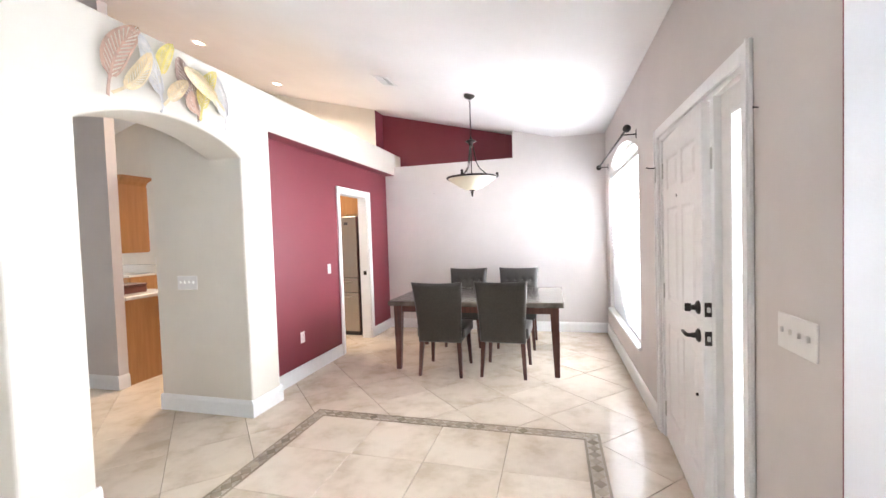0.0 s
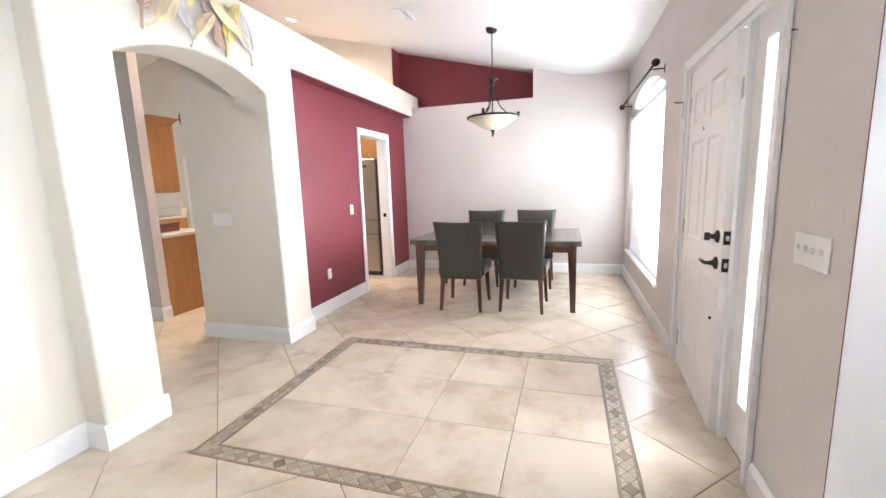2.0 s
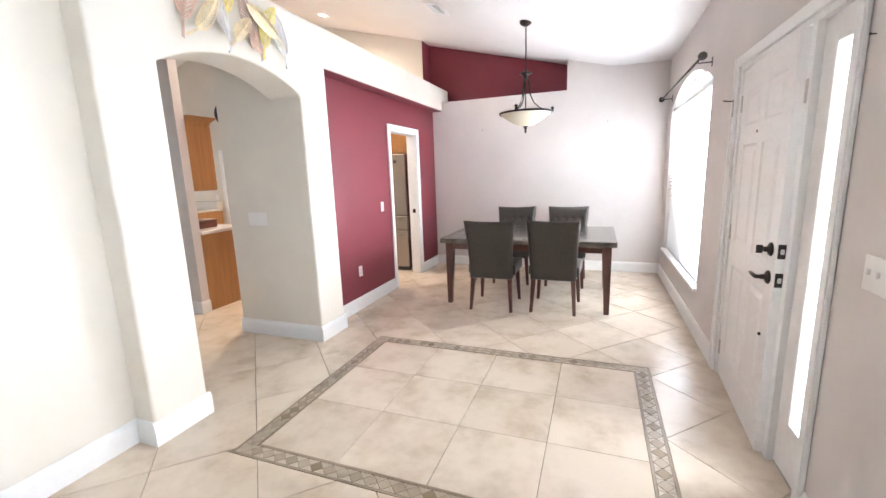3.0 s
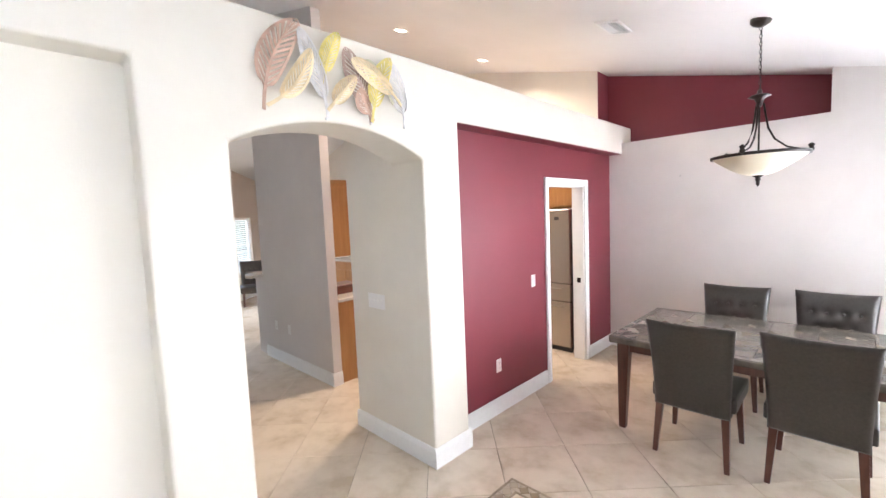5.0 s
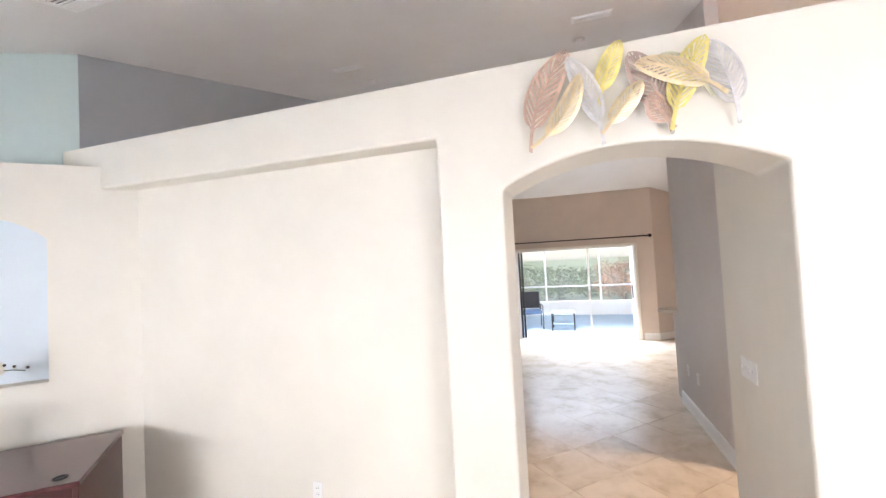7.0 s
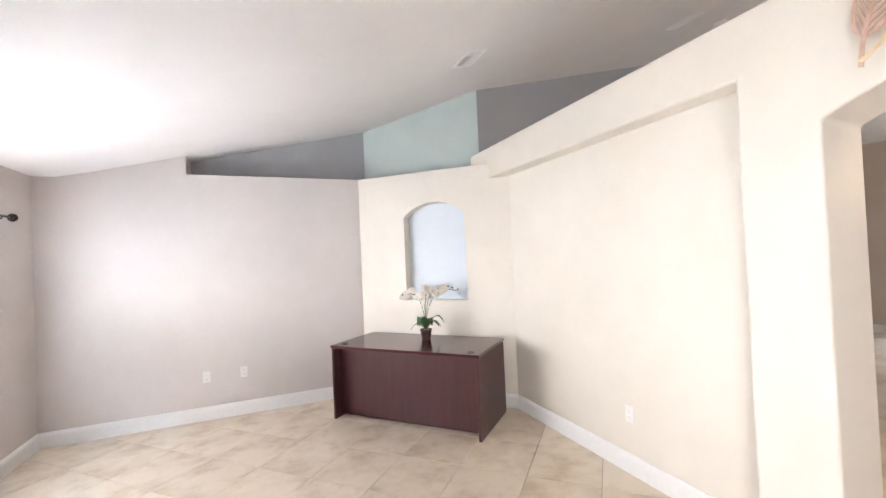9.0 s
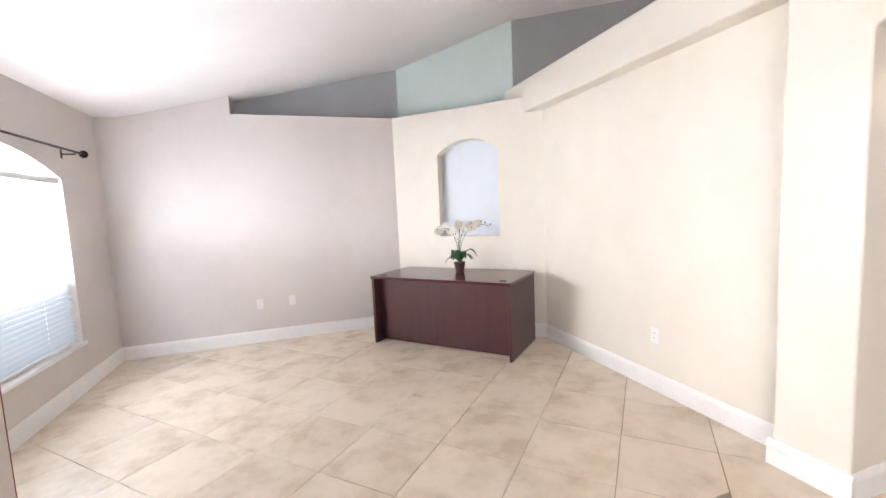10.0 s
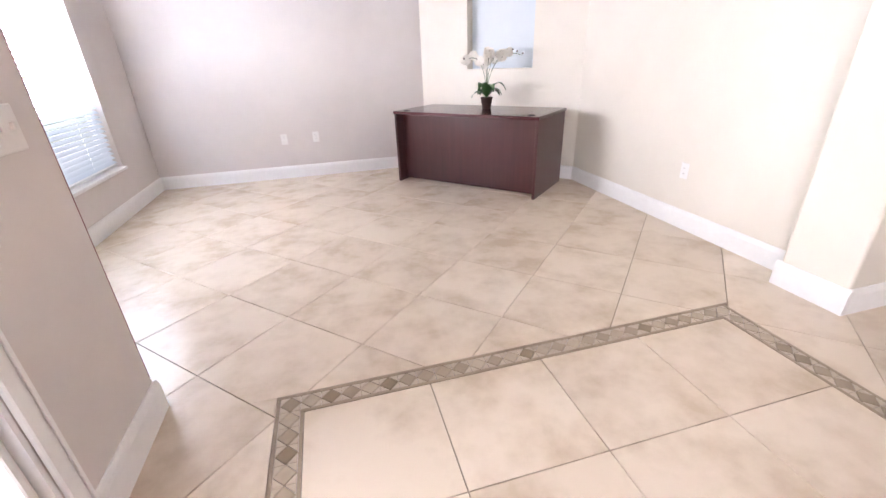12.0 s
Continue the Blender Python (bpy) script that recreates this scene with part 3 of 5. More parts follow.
# wrought scroll bars in the sidelight
for k in range(6):
    z = 0.42 + k * 0.25
    pts = [(0.043, 2.2175 + 0.045 * math.cos(a), z + 0.085 * math.sin(a)) for a in [i * math.pi / 9 for i in range(19)]]
    part("leading", tube(bmesh.new(), pts, 0.003, 5), M_NICKEL, sd, "curved lead line")


def raised_panel(bm, y0, y1, z0, z1, x, d):
    """Moulded panel on a door face at x, raised by d towards -x."""
    rings = [(0.0, 0.0), (0.012, -0.7), (0.024, -0.7), (0.05, 0.1)]
    prev = None
    for inset, k in rings:
        vs = [bm.verts.new((x - d * k, y, z)) for y, z in ((y0 + inset, z0 + inset), (y1 - inset, z0 + inset), (y1 - inset, z1 - inset), (y0 + inset, z1 - inset))]
        if prev:
            for i in range(4):
                bm.faces.new((prev[i], prev[(i + 1) % 4], vs[(i + 1) % 4], vs[i]))
        prev = vs
    bm.faces.new(prev)


door = thing("front_door", (WX + 0.012, 3.362, 0), 0, label="white six-panel front door standing slightly ajar", category="door")
door.matrix_basis = pose(WX + 0.012, 3.362, 0.007, 0, 0, -3.0)
DW, DH = 0.892, 1.995
bm = bmesh.new()
rows = [(0.20, 0.80), (0.95, 1.55), (1.66, 1.86)]
cols = [(0.11, 0.40), (0.49, 0.78)]
ys = [0, 0.11, 0.40, 0.49, 0.78, DW]
zs = [0, 0.20, 0.80, 0.95, 1.55, 1.66, 1.86, DH]
for i in range(5):
    for j in range(7):
        hole = i in (1, 3) and j in (1, 3, 5)
        if hole:
            raised_panel(bm, -ys[i + 1], -ys[i], zs[j], zs[j + 1], 0.0, 0.012)
        else:
            vs = [bm.verts.new((0, -y, z)) for y, z in ((ys[i], zs[j]), (ys[i + 1], zs[j]), (ys[i + 1], zs[j + 1]), (ys[i], zs[j + 1]))]
            bm.faces.new(vs)
bmesh.ops.remove_doubles(bm, verts=bm.verts, dist=0.0004)
bd = [e for e in bm.edges if len(e.link_faces) == 1]
ext = bmesh.ops.extrude_edge_only(bm, edges=bd)
bmesh.ops.translate(bm, verts=[v for v in ext["geom"] if isinstance(v, bmesh.types.BMVert)], vec=(0.044, 0, 0))
bmesh.ops.holes_fill(bm, edges=[e for e in bm.edges if len(e.link_faces) == 1], sides=0)
part("door_leaf", bm, M_DOOR, door)
for z in (0.19, 1.0, 1.80):
    part("hinge", boxm(-0.007, 0.012, -0.012, 0.004, z - 0.05, z + 0.05, 0.003), M_NICKEL, door, "brushed metal hinge")
part("peephole", lathe(bmesh.new(), [(0, 0), (0.008, 0), (0.008, 0.003), (0, 0.003)], 10), M_BRONZE, door).matrix_basis = pose(-0.004, -0.39, 1.61, 0, 90, 0)
part("kick_stop", lathe(bmesh.new(), [(0, 0), (0.009, 0), (0.007, 0.012), (0, 0.013)], 10), M_BRONZE, door, "small round dark door bumper").matrix_basis = pose(0.002, -0.795, 0.59, 0, -90, 0)


def rosette(z, turn_piece):
    bm = lathe(bmesh.new(), [(0, 0), (0.032, 0), (0.034, 0.006), (0.027, 0.014), (0.014, 0.018), (0.012, 0.035), (0, 0.036)], 20)
    o = part("rosette", bm, M_BRONZE, door, "round dark bronze plate", smooth=True)
    o.matrix_basis = pose(0.002, -0.825, z, 0, -90, 0)
    o2 = part("latch_plate", boxm(0.006, 0.038, -DW - 0.0025, -DW + 0.001, z - 0.034, z + 0.034, 0.001), M_BRONZE, door, "dark bronze latch plate")
    part("latch_bolt", boxm(0.015, 0.029, -DW - 0.011, -DW - 0.002, z - 0.012, z + 0.012, 0.002), M_NICKEL, o2, "bright metal bolt")
    return o


rosette(1.03, True)
part("thumb_turn", boxm(-0.062, -0.034, -0.829, -0.821, 1.01, 1.05, 0.003), M_BRONZE, door)
rosette(0.893, False)
part("lever_handle", tube(bmesh.new(), [(-0.03, -0.825, 0.893), (-0.052, -0.825, 0.893), (-0.056, -0.80, 0.895), (-0.055, -0.75, 0.896), (-0.05, -0.715, 0.89)], [0.01, 0.010, 0.009, 0.008, 0.006], 8), M_BRONZE, door, "dark bronze lever handle", smooth=True)

ho = thing("door_hook", (WX - 0.019, 3.43, 1.84), label="small dark metal door hook on the white casing", category="hook")
part("hook_arm", tube(bmesh.new(), [(0, 0, 0), (-0.03, 0, 0.0), (-0.06, -0.015, 0.004)], 0.004, 6), M_BRONZE, ho)
part("hook_plate", boxm(-0.004, 0.001, -0.01, 0.01, -0.1, 0.01, 0.001), M_NICKEL, ho)

tr = finish("trim", boxm(WX - 0.0015, WX - 0.0003, 1.5612, 1.5642, 0.165, 2.60), M_RED, kind="structure", label="narrow maroon trim strip on the entry wall corner")

# kitchen doorway
casing("kitchen_casing", -2.45, 4.786, 5.705, 2.065, 0.07, 1, label="white painted casing round the kitchen doorway")
kf = thing("kitchen_frame", (-2.45, 0, 0), label="white jamb of the kitchen doorway in the maroon wall", category="door frame", kind="structure")
part("jamb", boxm(-0.136, -0.001, 4.8505, 4.862, 0, 1.9995), M_TRIM, kf)
part("jamb", boxm(-0.136, -0.001, 5.622, 5.6395, 0, 1.9995), M_TRIM, kf)
part("head", boxm(-0.136, -0.001, 4.862, 5.622, 1.985, 1.9995), M_TRIM, kf)
part("strike_plate", boxm(-0.085, -0.04, 5.6195, 5.6225, 0.90, 0.955), M_BRONZE, kf, "dark metal strike plate")


# ---- switch plates and outlets ----
def plate(name, at, turn, n, label, kind):
    """Wall plate whose face looks along its own -y before the turn."""
    w = 0.07 + 0.046 * (n - 1)
    p = thing(name, at, turn, label=label, category="switch" if kind == "switch" else "outlet", group="wall plates")
    part("cover", boxm(-w / 2, w / 2, -0.006, 0.0, -0.0575, 0.0575, 0.003), M_PLATE, p)
    for i in range(n):
        x = (i - (n - 1) / 2) * 0.046
        if kind == "switch":
            part("toggle", boxm(x - 0.005, x + 0.005, -0.016, -0.006, -0.004, 0.014, 0.002), M_PLATE, p)
        elif kind == "rocker":
            part("rocker", boxm(x - 0.016, x + 0.016, -0.009, -0.006, -0.033, 0.033, 0.002), M_PLATE, p)
        else:
            for z in (-0.02, 0.02):
                o = part("socket", boxm(x - 0.015, x + 0.015, -0.0085, -0.006, z - 0.014, z + 0.014, 0.002), M_PLATE, p)
                part("slot", boxm(x - 0.007, x - 0.005, -0.009, -0.0084, z - 0.003, z + 0.006), M_SLOT, o)
                part("slot", boxm(x + 0.005, x + 0.007, -0.009, -0.0084, z - 0.003, z + 0.006), M_SLOT, o)
    return p


plate("switch_plate", (WX, 1.765, 1.09), -90, 4, "white four-gang toggle switch plate beside the sidelight", "switch")
plate("switch_plate", (-2.893, 3.06, 1.10), 0, 4, "white four-gang toggle switch plate inside the arch", "switch")
plate("switch_plate", (-2.45, 4.56, 1.08), 90, 1, "white rocker switch on the maroon wall", "rocker")
plate("outlet", (-2.45, 3.985, 0.42), 90, 1, "white outlet low on the maroon wall", "outlet")
plate("outlet", (-2.45, 0.64, 0.42), 90, 1, "white outlet low on the cream recess wall", "outlet")
plate("outlet", (0.51, SY, 0.445), 180, 1, "white cable outlet low on the office end wall", "outlet")
plate("outlet", (0.16, SY, 0.45), 180, 1, "white outlet low on the office end wall", "outlet")
plate("outlet", (-5.05, 3.321, 0.45), 0, 1, "white outlet low on the kitchen side wall", "outlet")
plate("outlet", (-5.4, 3.316, 0.45), 0, 1, "white outlet low on the kitchen side wall", "outlet")
plate("outlet", (OX, -0.2, 0.30), -90, 1, "white outlet under the office window", "outlet")

# ---- dining set ----
def tapered(bm, x, y, z1, w1, w0, dx=0.0, dy=0.0, z0=0.0):
    """Square leg, w1 wide at z1, w0 wide at the foot, which is off by (dx, dy)."""
    a = [bm.verts.new((x + sx * w1 / 2, y + sy * w1 / 2, z1)) for sx, sy in ((-1, -1), (1, -1), (1, 1), (-1, 1))]
    b = [bm.verts.new((x + dx + sx * w0 / 2, y + dy + sy * w0 / 2, z0)) for sx, sy in ((-1, -1), (1, -1), (1, 1), (-1, 1))]
    bm.faces.new(a), bm.faces.new(b[::-1])
    for i in range(4):
        bm.faces.new((a[i], b[i], b[(i + 1) % 4], a[(i + 1) % 4]))
    bmesh.ops.bevel(bm, geom=bm.edges[:], offset=0.003, segments=1, affect="EDGES")
    return bm


def dining_table():
    W, D, H = 1.80, 1.16, 0.745
    t = thing("dining_table", (-0.735, 4.915, 0), label="dark cherry dining table with slate tile top", category="table")
    top = part("tabletop", boxm(-W / 2, W / 2, -D / 2, D / 2, H - 0.05, H - 0.004, 0.006), M_SLATE, t, "mottled slate edge")
    nx, ny = 6, 4
    m = 0.055
    tw, td = (W - 2 * m) / nx, (D - 2 * m) / ny
    for i in range(nx):
        for j in range(ny):
            o = part("slate_tile", boxm(-tw / 2 + 0.002, tw / 2 - 0.002, -td / 2 + 0.002, td / 2 - 0.002, 0, 0.006, 0.0015), M_SLATE, top)
            o.location = (-W / 2 + m + tw * (i + 0.5), -D / 2 + m + td * (j + 0.5), H - 0.005)
    for a, b, c, d in ((-W / 2, W / 2, -D / 2, -D / 2 + m - 0.002), (-W / 2, W / 2, D / 2 - m + 0.002, D / 2), (-W / 2, -W / 2 + m - 0.002, -D / 2 + m, D / 2 - m), (W / 2 - m + 0.002, W / 2, -D / 2 + m, D / 2 - m)):
        part("edge_tile", boxm(a, b, c, d, H - 0.004, H + 0.001, 0.0015), M_SLATE, top)
    ax, ay = W / 2 - 0.09, D / 2 - 0.09
    for a, b, c, d in ((-ax, ax, -ay - 0.012, -ay + 0.012), (-ax, ax, ay - 0.012, ay + 0.012), (-ax - 0.012, -ax + 0.012, -ay, ay), (ax - 0.012, ax + 0.012, -ay, ay)):
        part("apron", boxm(a, b, c, d, H - 0.125, H - 0.045, 0.003), M_CHERRY, t)
    for sx in (-1, 1):
        for sy in (-1, 1):
            part("leg", tapered(bmesh.new(), sx * ax, sy * ay, H - 0.045, 0.088, 0.05, sx * 0.015, sy * 0.005), M_CHERRY, t)
    return t


dining_table()


def cushion(bm, w, d, h, r, puff=0.012, n=8):
    """A padded block w x d x h with rounded edges and a slightly domed top, from z 0."""
    bmesh.ops.create_cube(bm, size=1)
    bmesh.ops.scale(bm, verts=bm.verts, vec=(w, d, h))
    bmesh.ops.translate(bm, verts=bm.verts, vec=(0, 0, h / 2))
    bmesh.ops.subdivide_edges(bm, edges=bm.edges[:], cuts=n, use_grid_fill=True)
    for v in bm.verts:
        u, s = v.co.x / (w / 2), v.co.y / (d / 2)
        k = max(0.0, 1 - u * u) * max(0.0, 1 - s * s)
        v.co.z += (puff * k) if v.co.z > h / 2 else 0
    return bm


def dining_chair(m, label):
    """Faces -y: the back stands at +y."""
    c = thing("dining_chair", label=label, category="chair", group="chairs round the dining table")
    c.matrix_basis = m
    seat = part("seat", cushion(bmesh.new(), 0.50, 0.46, 0.10, 0.02, 0.02), M_LEATHER, c, smooth=True)
    seat.location = (0, 0.0, 0.385)
    md = seat.modifiers.new("round", "BEVEL")
    md.width, md.segments, md.limit_method, md.angle_limit = 0.02, 3, "ANGLE", radians(50)
    # padded back: a slab leaning backwards, flared at the top, with buttons pressed in
    bm = bmesh.new()
    nx, nz = 28, 34
    btn = [(-0.15, 0.45), (-0.05, 0.45), (0.05, 0.45), (0.15, 0.45), (-0.10, 0.33), (0.0, 0.33), (0.10, 0.33)]

    def shape(u, v, front):
        z = 0.62 * v
        wide = 0.225 + 0.035 * v ** 1.6
        x = u * wide
        y = 0.03 + 0.085 * v ** 1.7
        z -= 0.012 * (1 - u * u) * v ** 6
        th = 0.034 * (1 - abs(u) ** 8) ** 0.5 * (1 - abs(2 * v - 1) ** 14) ** 0.5 + 0.004
        if front:
            dent = sum(math.exp(-((x - a) ** 2 + (z - b) ** 2) / 0.0011) for a, b in btn)
            return Vector((x, y - th + 0.022 * dent, z))
        return Vector((x, y + th * 0.8, z))
    grids = []
    for front in (True, False):
        grids.append([[bm.verts.new(shape(-1 + 2 * i / nx, j / nz, front)) for i in range(nx + 1)] for j in range(nz + 1)])
    for g in grids:
        for j in range(nz):
            for i in range(nx):
                bm.faces.new((g[j][i], g[j][i + 1], g[j + 1][i + 1], g[j + 1][i]))
    f, b = grids
    rim = [(0, i) for i in range(nx + 1)] + [(j, nx) for j in range(1, nz + 1)] + [(nz, i) for i in range(nx - 1, -1, -1)] + [(j, 0) for j in range(nz - 1, 0, -1)]
    for (a, c1), (a2, c2) in zip(rim, rim[1:] + rim[:1]):
        bm.faces.new((f[a][c1], f[a2][c2], b[a2][c2], b[a][c1]))
    back = part("backrest", bm, M_LEATHER, c, smooth=True)
    back.location = (0, 0.225, 0.345)
    for a, z in btn:
        bm = bmesh.new()
        bmesh.ops.create_uvsphere(bm, u_segments=8, v_segments=5, radius=0.011)
        o = part("button", bm, M_LEATHER, back, smooth=True)
        o.location = (a, 0.03 + 0.085 * (z / 0.62) ** 1.7 - 0.022, z)
    part("seat_rail", boxm(-0.225, 0.225, -0.205, 0.215, 0.352, 0.388, 0.004), M_LEATHER, c)
    for sx in (-1, 1):
        part("leg", tapered(bmesh.new(), sx * 0.20, -0.185, 0.36, 0.046, 0.030, sx * 0.02, -0.015), M_CHERRY, c)
        part("leg", tapered(bmesh.new(), sx * 0.195, 0.235, 0.36, 0.046, 0.030, sx * 0.02, 0.045), M_CHERRY, c)
    return c


ch = dining_chair(pose(-1.05, 4.52, 0, 0, 0, 180), "dark brown leather parsons chair with its back to the foyer")
copy_thing(ch, pose(-0.415, 4.58, 0, 0, 0, 178))
c3 = copy_thing(ch, pose(-1.055, 5.52, 0, 0, 0, 1))
c4 = copy_thing(ch, pose(-0.385, 5.53, 0, 0, 0, -1))
for c in (c3, c4):
    c["label"] = "dark brown leather parsons chair with buttoned back facing the foyer"


# ---- pendant lamp ----
def pendant():
    x, y = -0.79, 4.88
    zc = ceiling_z(x, y)
    p = thing("pendant_lamp", (x, y, 0), label="bronze pendant lamp with alabaster bowl above the dining table", category="lamp")
    part("canopy", lathe(bmesh.new(), [(0, zc + 0.02), (0.062, zc + 0.02), (0.064, zc - 0.012), (0.05, zc - 0.03), (0.02, zc - 0.045), (0, zc - 0.046)], 24), M_BRONZE, p, "round bronze ceiling canopy", smooth=True)
    zb = 2.50
    n = 17
    step = (zc - 0.045 - zb) / n
    for i in range(n):
        bm = bmesh.new()
        pts = [(0.008 * math.cos(a), 0, 0.5 * step * 1.3 * math.sin(a)) for a in [k * math.pi / 5 for k in range(11)]]
        tube(bm, pts, 0.0022, 5)
        o = part("chain_link", bm, M_BRONZE, p, smooth=True)
        o.matrix_basis = pose(0, 0, zb + step * (i + 0.5), 0, 0, 90 * (i % 2))
    part("lamp_cord", tube(bmesh.new(), [(0.004, 0.004, zb), (0.004, 0.004, zc - 0.04)], 0.0022, 5), M_CHAR, p)
    part("hub", lathe(bmesh.new(), [(0, 2.52), (0.012, 2.515), (0.016, 2.49), (0.05, 2.478), (0.066, 2.468), (0.03, 2.452), (0.022, 2.43), (0.014, 2.40), (0, 2.395)], 24), M_BRONZE, p, smooth=True)
    part("stem", tube(bmesh.new(), [(0, 0, 2.42), (0, 0, 2.10)], 0.006, 8), M_BRONZE, p, smooth=True)
    for k in range(3):
        a = 2 * math.pi * k / 3 + 0.35
        prof = [(0.024, 2.42), (0.036, 2.34), (0.052, 2.25), (0.09, 2.17), (0.16, 2.11), (0.24, 2.085), (0.287, 2.078)]
        part("arm", tube(bmesh.new(), [(r * math.cos(a), r * math.sin(a), z) for r, z in prof], 0.0065, 8), M_BRONZE, p, "curved bronze arm", smooth=True)
        o = part("arm_knob", lathe(bmesh.new(), [(0, -0.028), (0.01, -0.02), (0.018, -0.004), (0.012, 0.012), (0.02, 0.024), (0.008, 0.036), (0, 0.038)], 12), M_BRONZE, p, smooth=True)
        o.location = (0.291 * math.cos(a), 0.291 * math.sin(a), 2.085)
    part("rim", lathe(bmesh.new(), [(0.272, 2.052), (0.285, 2.052), (0.288, 2.064), (0.285, 2.072), (0.272, 2.070), (0.272, 2.052)], 48), M_BRONZE, p, "bronze ring", smooth=True)
    prof = [(0.276, 2.064), (0.262, 2.046), (0.222, 2.016), (0.17, 1.980), (0.115, 1.947), (0.06, 1.927), (0.012, 1.924)]
    part("shade", lathe(bmesh.new(), prof + [(r * 0.975, z + 0.005) for r, z in reversed(prof)], 48), M_BOWL, p, "cream alabaster glass bowl", smooth=True)
    part("finial", lathe(bmesh.new(), [(0, 1.935), (0.03, 1.93), (0.034, 1.922), (0.014, 1.908), (0.018, 1.895), (0.01, 1.88), (0.014, 1.868), (0.004, 1.85), (0, 1.845)], 16), M_BRONZE, p, smooth=True)


pendant()


# ---- desk and orchid ----
def desk():
    W, D, H = 1.60, 0.76, 0.742
    t = thing("desk", (-1.486, -1.125, 0), 132.0, label="mahogany laminate office desk with recessed front panel", category="desk")
    # own x runs along the desk, own -y is the sitting side; the front panel looks towards the room
    top = part("desktop", boxm(-W / 2, W / 2, -D / 2, D / 2, H - 0.028, H, 0.004), M_MAHOG_TOP, t)
    for s in (-1, 1):
        a, b = sorted((s * (W / 2 - 0.008), s * (W / 2 - 0.034)))
        part("side_panel", boxm(a, b, -D / 2 + 0.012, D / 2 - 0.012, 0, H - 0.028, 0.002), M_MAHOG, t)
        o = part("grommet", lathe(bmesh.new(), [(0.0, 0.0005), (0.022, 0.0005), (0.022, 0.003), (0.032, 0.004), (0.034, 0.0), (0.0, -0.001)], 20), M_CHAR, t, "black round cable grommet", smooth=True)
        o.location = (s * (W / 2 - 0.11), -D / 2 + 0.10, H)
    part("modesty_panel", boxm(-W / 2 + 0.034, W / 2 - 0.034, -D / 2 + 0.14, -D / 2 + 0.158, 0.012, H - 0.028, 0.001), M_MAHOG, t)
    return t


desk()


def orchid():
    o = thing("orchid", (-1.60, -1.165, 0.742), 159, label="white orchid in a small brown pot on the desk", category="plant")
    part("pot", lathe(bmesh.new(), [(0, 0), (0.040, 0), (0.044, 0.004), (0.060, 0.095), (0.063, 0.112), (0.057, 0.112), (0.053, 0.098), (0, 0.096)], 20), M_POT, o, smooth=True)
    rnd = random.Random(4)
    part("soil", lathe(bmesh.new(), [(0, 0.106), (0.03, 0.107), (0.050, 0.10), (0.050, 0.097), (0, 0.096)], 14), M_POT, o, "dark moss")
    for k in range(8):
        a = k * 2.4 + rnd.uniform(-0.3, 0.3)
        L, up = rnd.uniform(0.14, 0.20), rnd.uniform(0.03, 0.12)
        bm = bmesh.new()
        rows_ = []
        for i in range(9):
            s = i / 8
            w = 0.036 * math.sin(math.pi * min(0.97, s * 0.9 + 0.08)) ** 0.7
            r = 0.01 + L * s
            z = 0.11 + up * math.sin(s * 2.2) * 1.6 - 0.07 * s * s
            q = Vector((r * math.cos(a), r * math.sin(a), z))
            side = Vector((-math.sin(a), math.cos(a), 0)) * w
            rows_.append([bm.verts.new(q - side + Vector((0, 0, 0.010))), bm.verts.new(q), bm.verts.new(q + side + Vector((0, 0, 0.010)))])
        for p, q in zip(rows_, rows_[1:]):
            bm.faces.new((p[0], p[1], q[1], q[0])), bm.faces.new((p[1], p[2], q[2], q[1]))
        part("leaf", bm, M_GREEN, o, smooth=True)
    for k, (dx, dy, h, n) in enumerate(((0.34, 0.03, 0.41, 6), (0.05, -0.02, 0.42, 5), (-0.21, 0.03, 0.38, 6), (-0.03, 0.08, 0.36, 4), (0.15, 0.06, 0.40, 4))):
        def at(s):
            return Vector((dx * s ** 1.9, dy * s ** 2.0, 0.10 + h * math.sin(s * 1.9)))
        part("stem", tube(bmesh.new(), [at(i / 11) for i in range(12)], 0.0030, 6), M_GREEN, o, smooth=True)
        for j in range(n):
            s = 0.60 + 0.40 * j / (n - 1)
            c = at(s) + Vector((rnd.uniform(-0.022, 0.022), rnd.uniform(-0.03, 0.03), rnd.uniform(-0.022, 0.022)))
            trailing = k == 0 and j >= 3
            if not trailing:
                bm = bmesh.new()
                ax = Vector((rnd.uniform(-0.5, 0.5), rnd.choice((-1, 1)) * rnd.uniform(0.5, 1), rnd.uniform(-0.3, 0.3))).normalized()
                u = ax.cross(Vector((0, 0, 1))).normalized()
                v = ax.cross(u)
                for q in range(5):
                    an = 2 * math.pi * q / 5 + 0.3
                    d = u * math.cos(an) + v * math.sin(an)
                    e = ax.cross(d)
                    r = 0.046 if q % 2 else 0.054
                    m_ = c + d * r * 0.62 + ax * 0.008
                    vs = [bm.verts.new(x) for x in (c, m_ + e * r * 0.62, c + d * r, m_ - e * r * 0.62)]
                    bm.faces.new(vs)
                b = part("bloom", bm, M_PETAL, o, "white orchid bloom")
                bm = bmesh.new()
                bmesh.ops.create_icosphere(bm, subdivisions=1, radius=0.006)
                bmesh.ops.translate(bm, verts=bm.verts, vec=c + ax * 0.005)
                part("bloom_centre", bm, M_CHERRY, b, "dark bloom centre", smooth=True)
            if trailing or j == n - 1:
                bm = bmesh.new()
                bmesh.ops.create_icosphere(bm, subdivisions=2, radius=0.009)
                bmesh.ops.translate(bm, verts=bm.verts, vec=c + Vector((dx * 0.06, 0, 0.018)))
                part("bud", bm, M_POT, o, "dark orchid bud", smooth=True)


orchid()


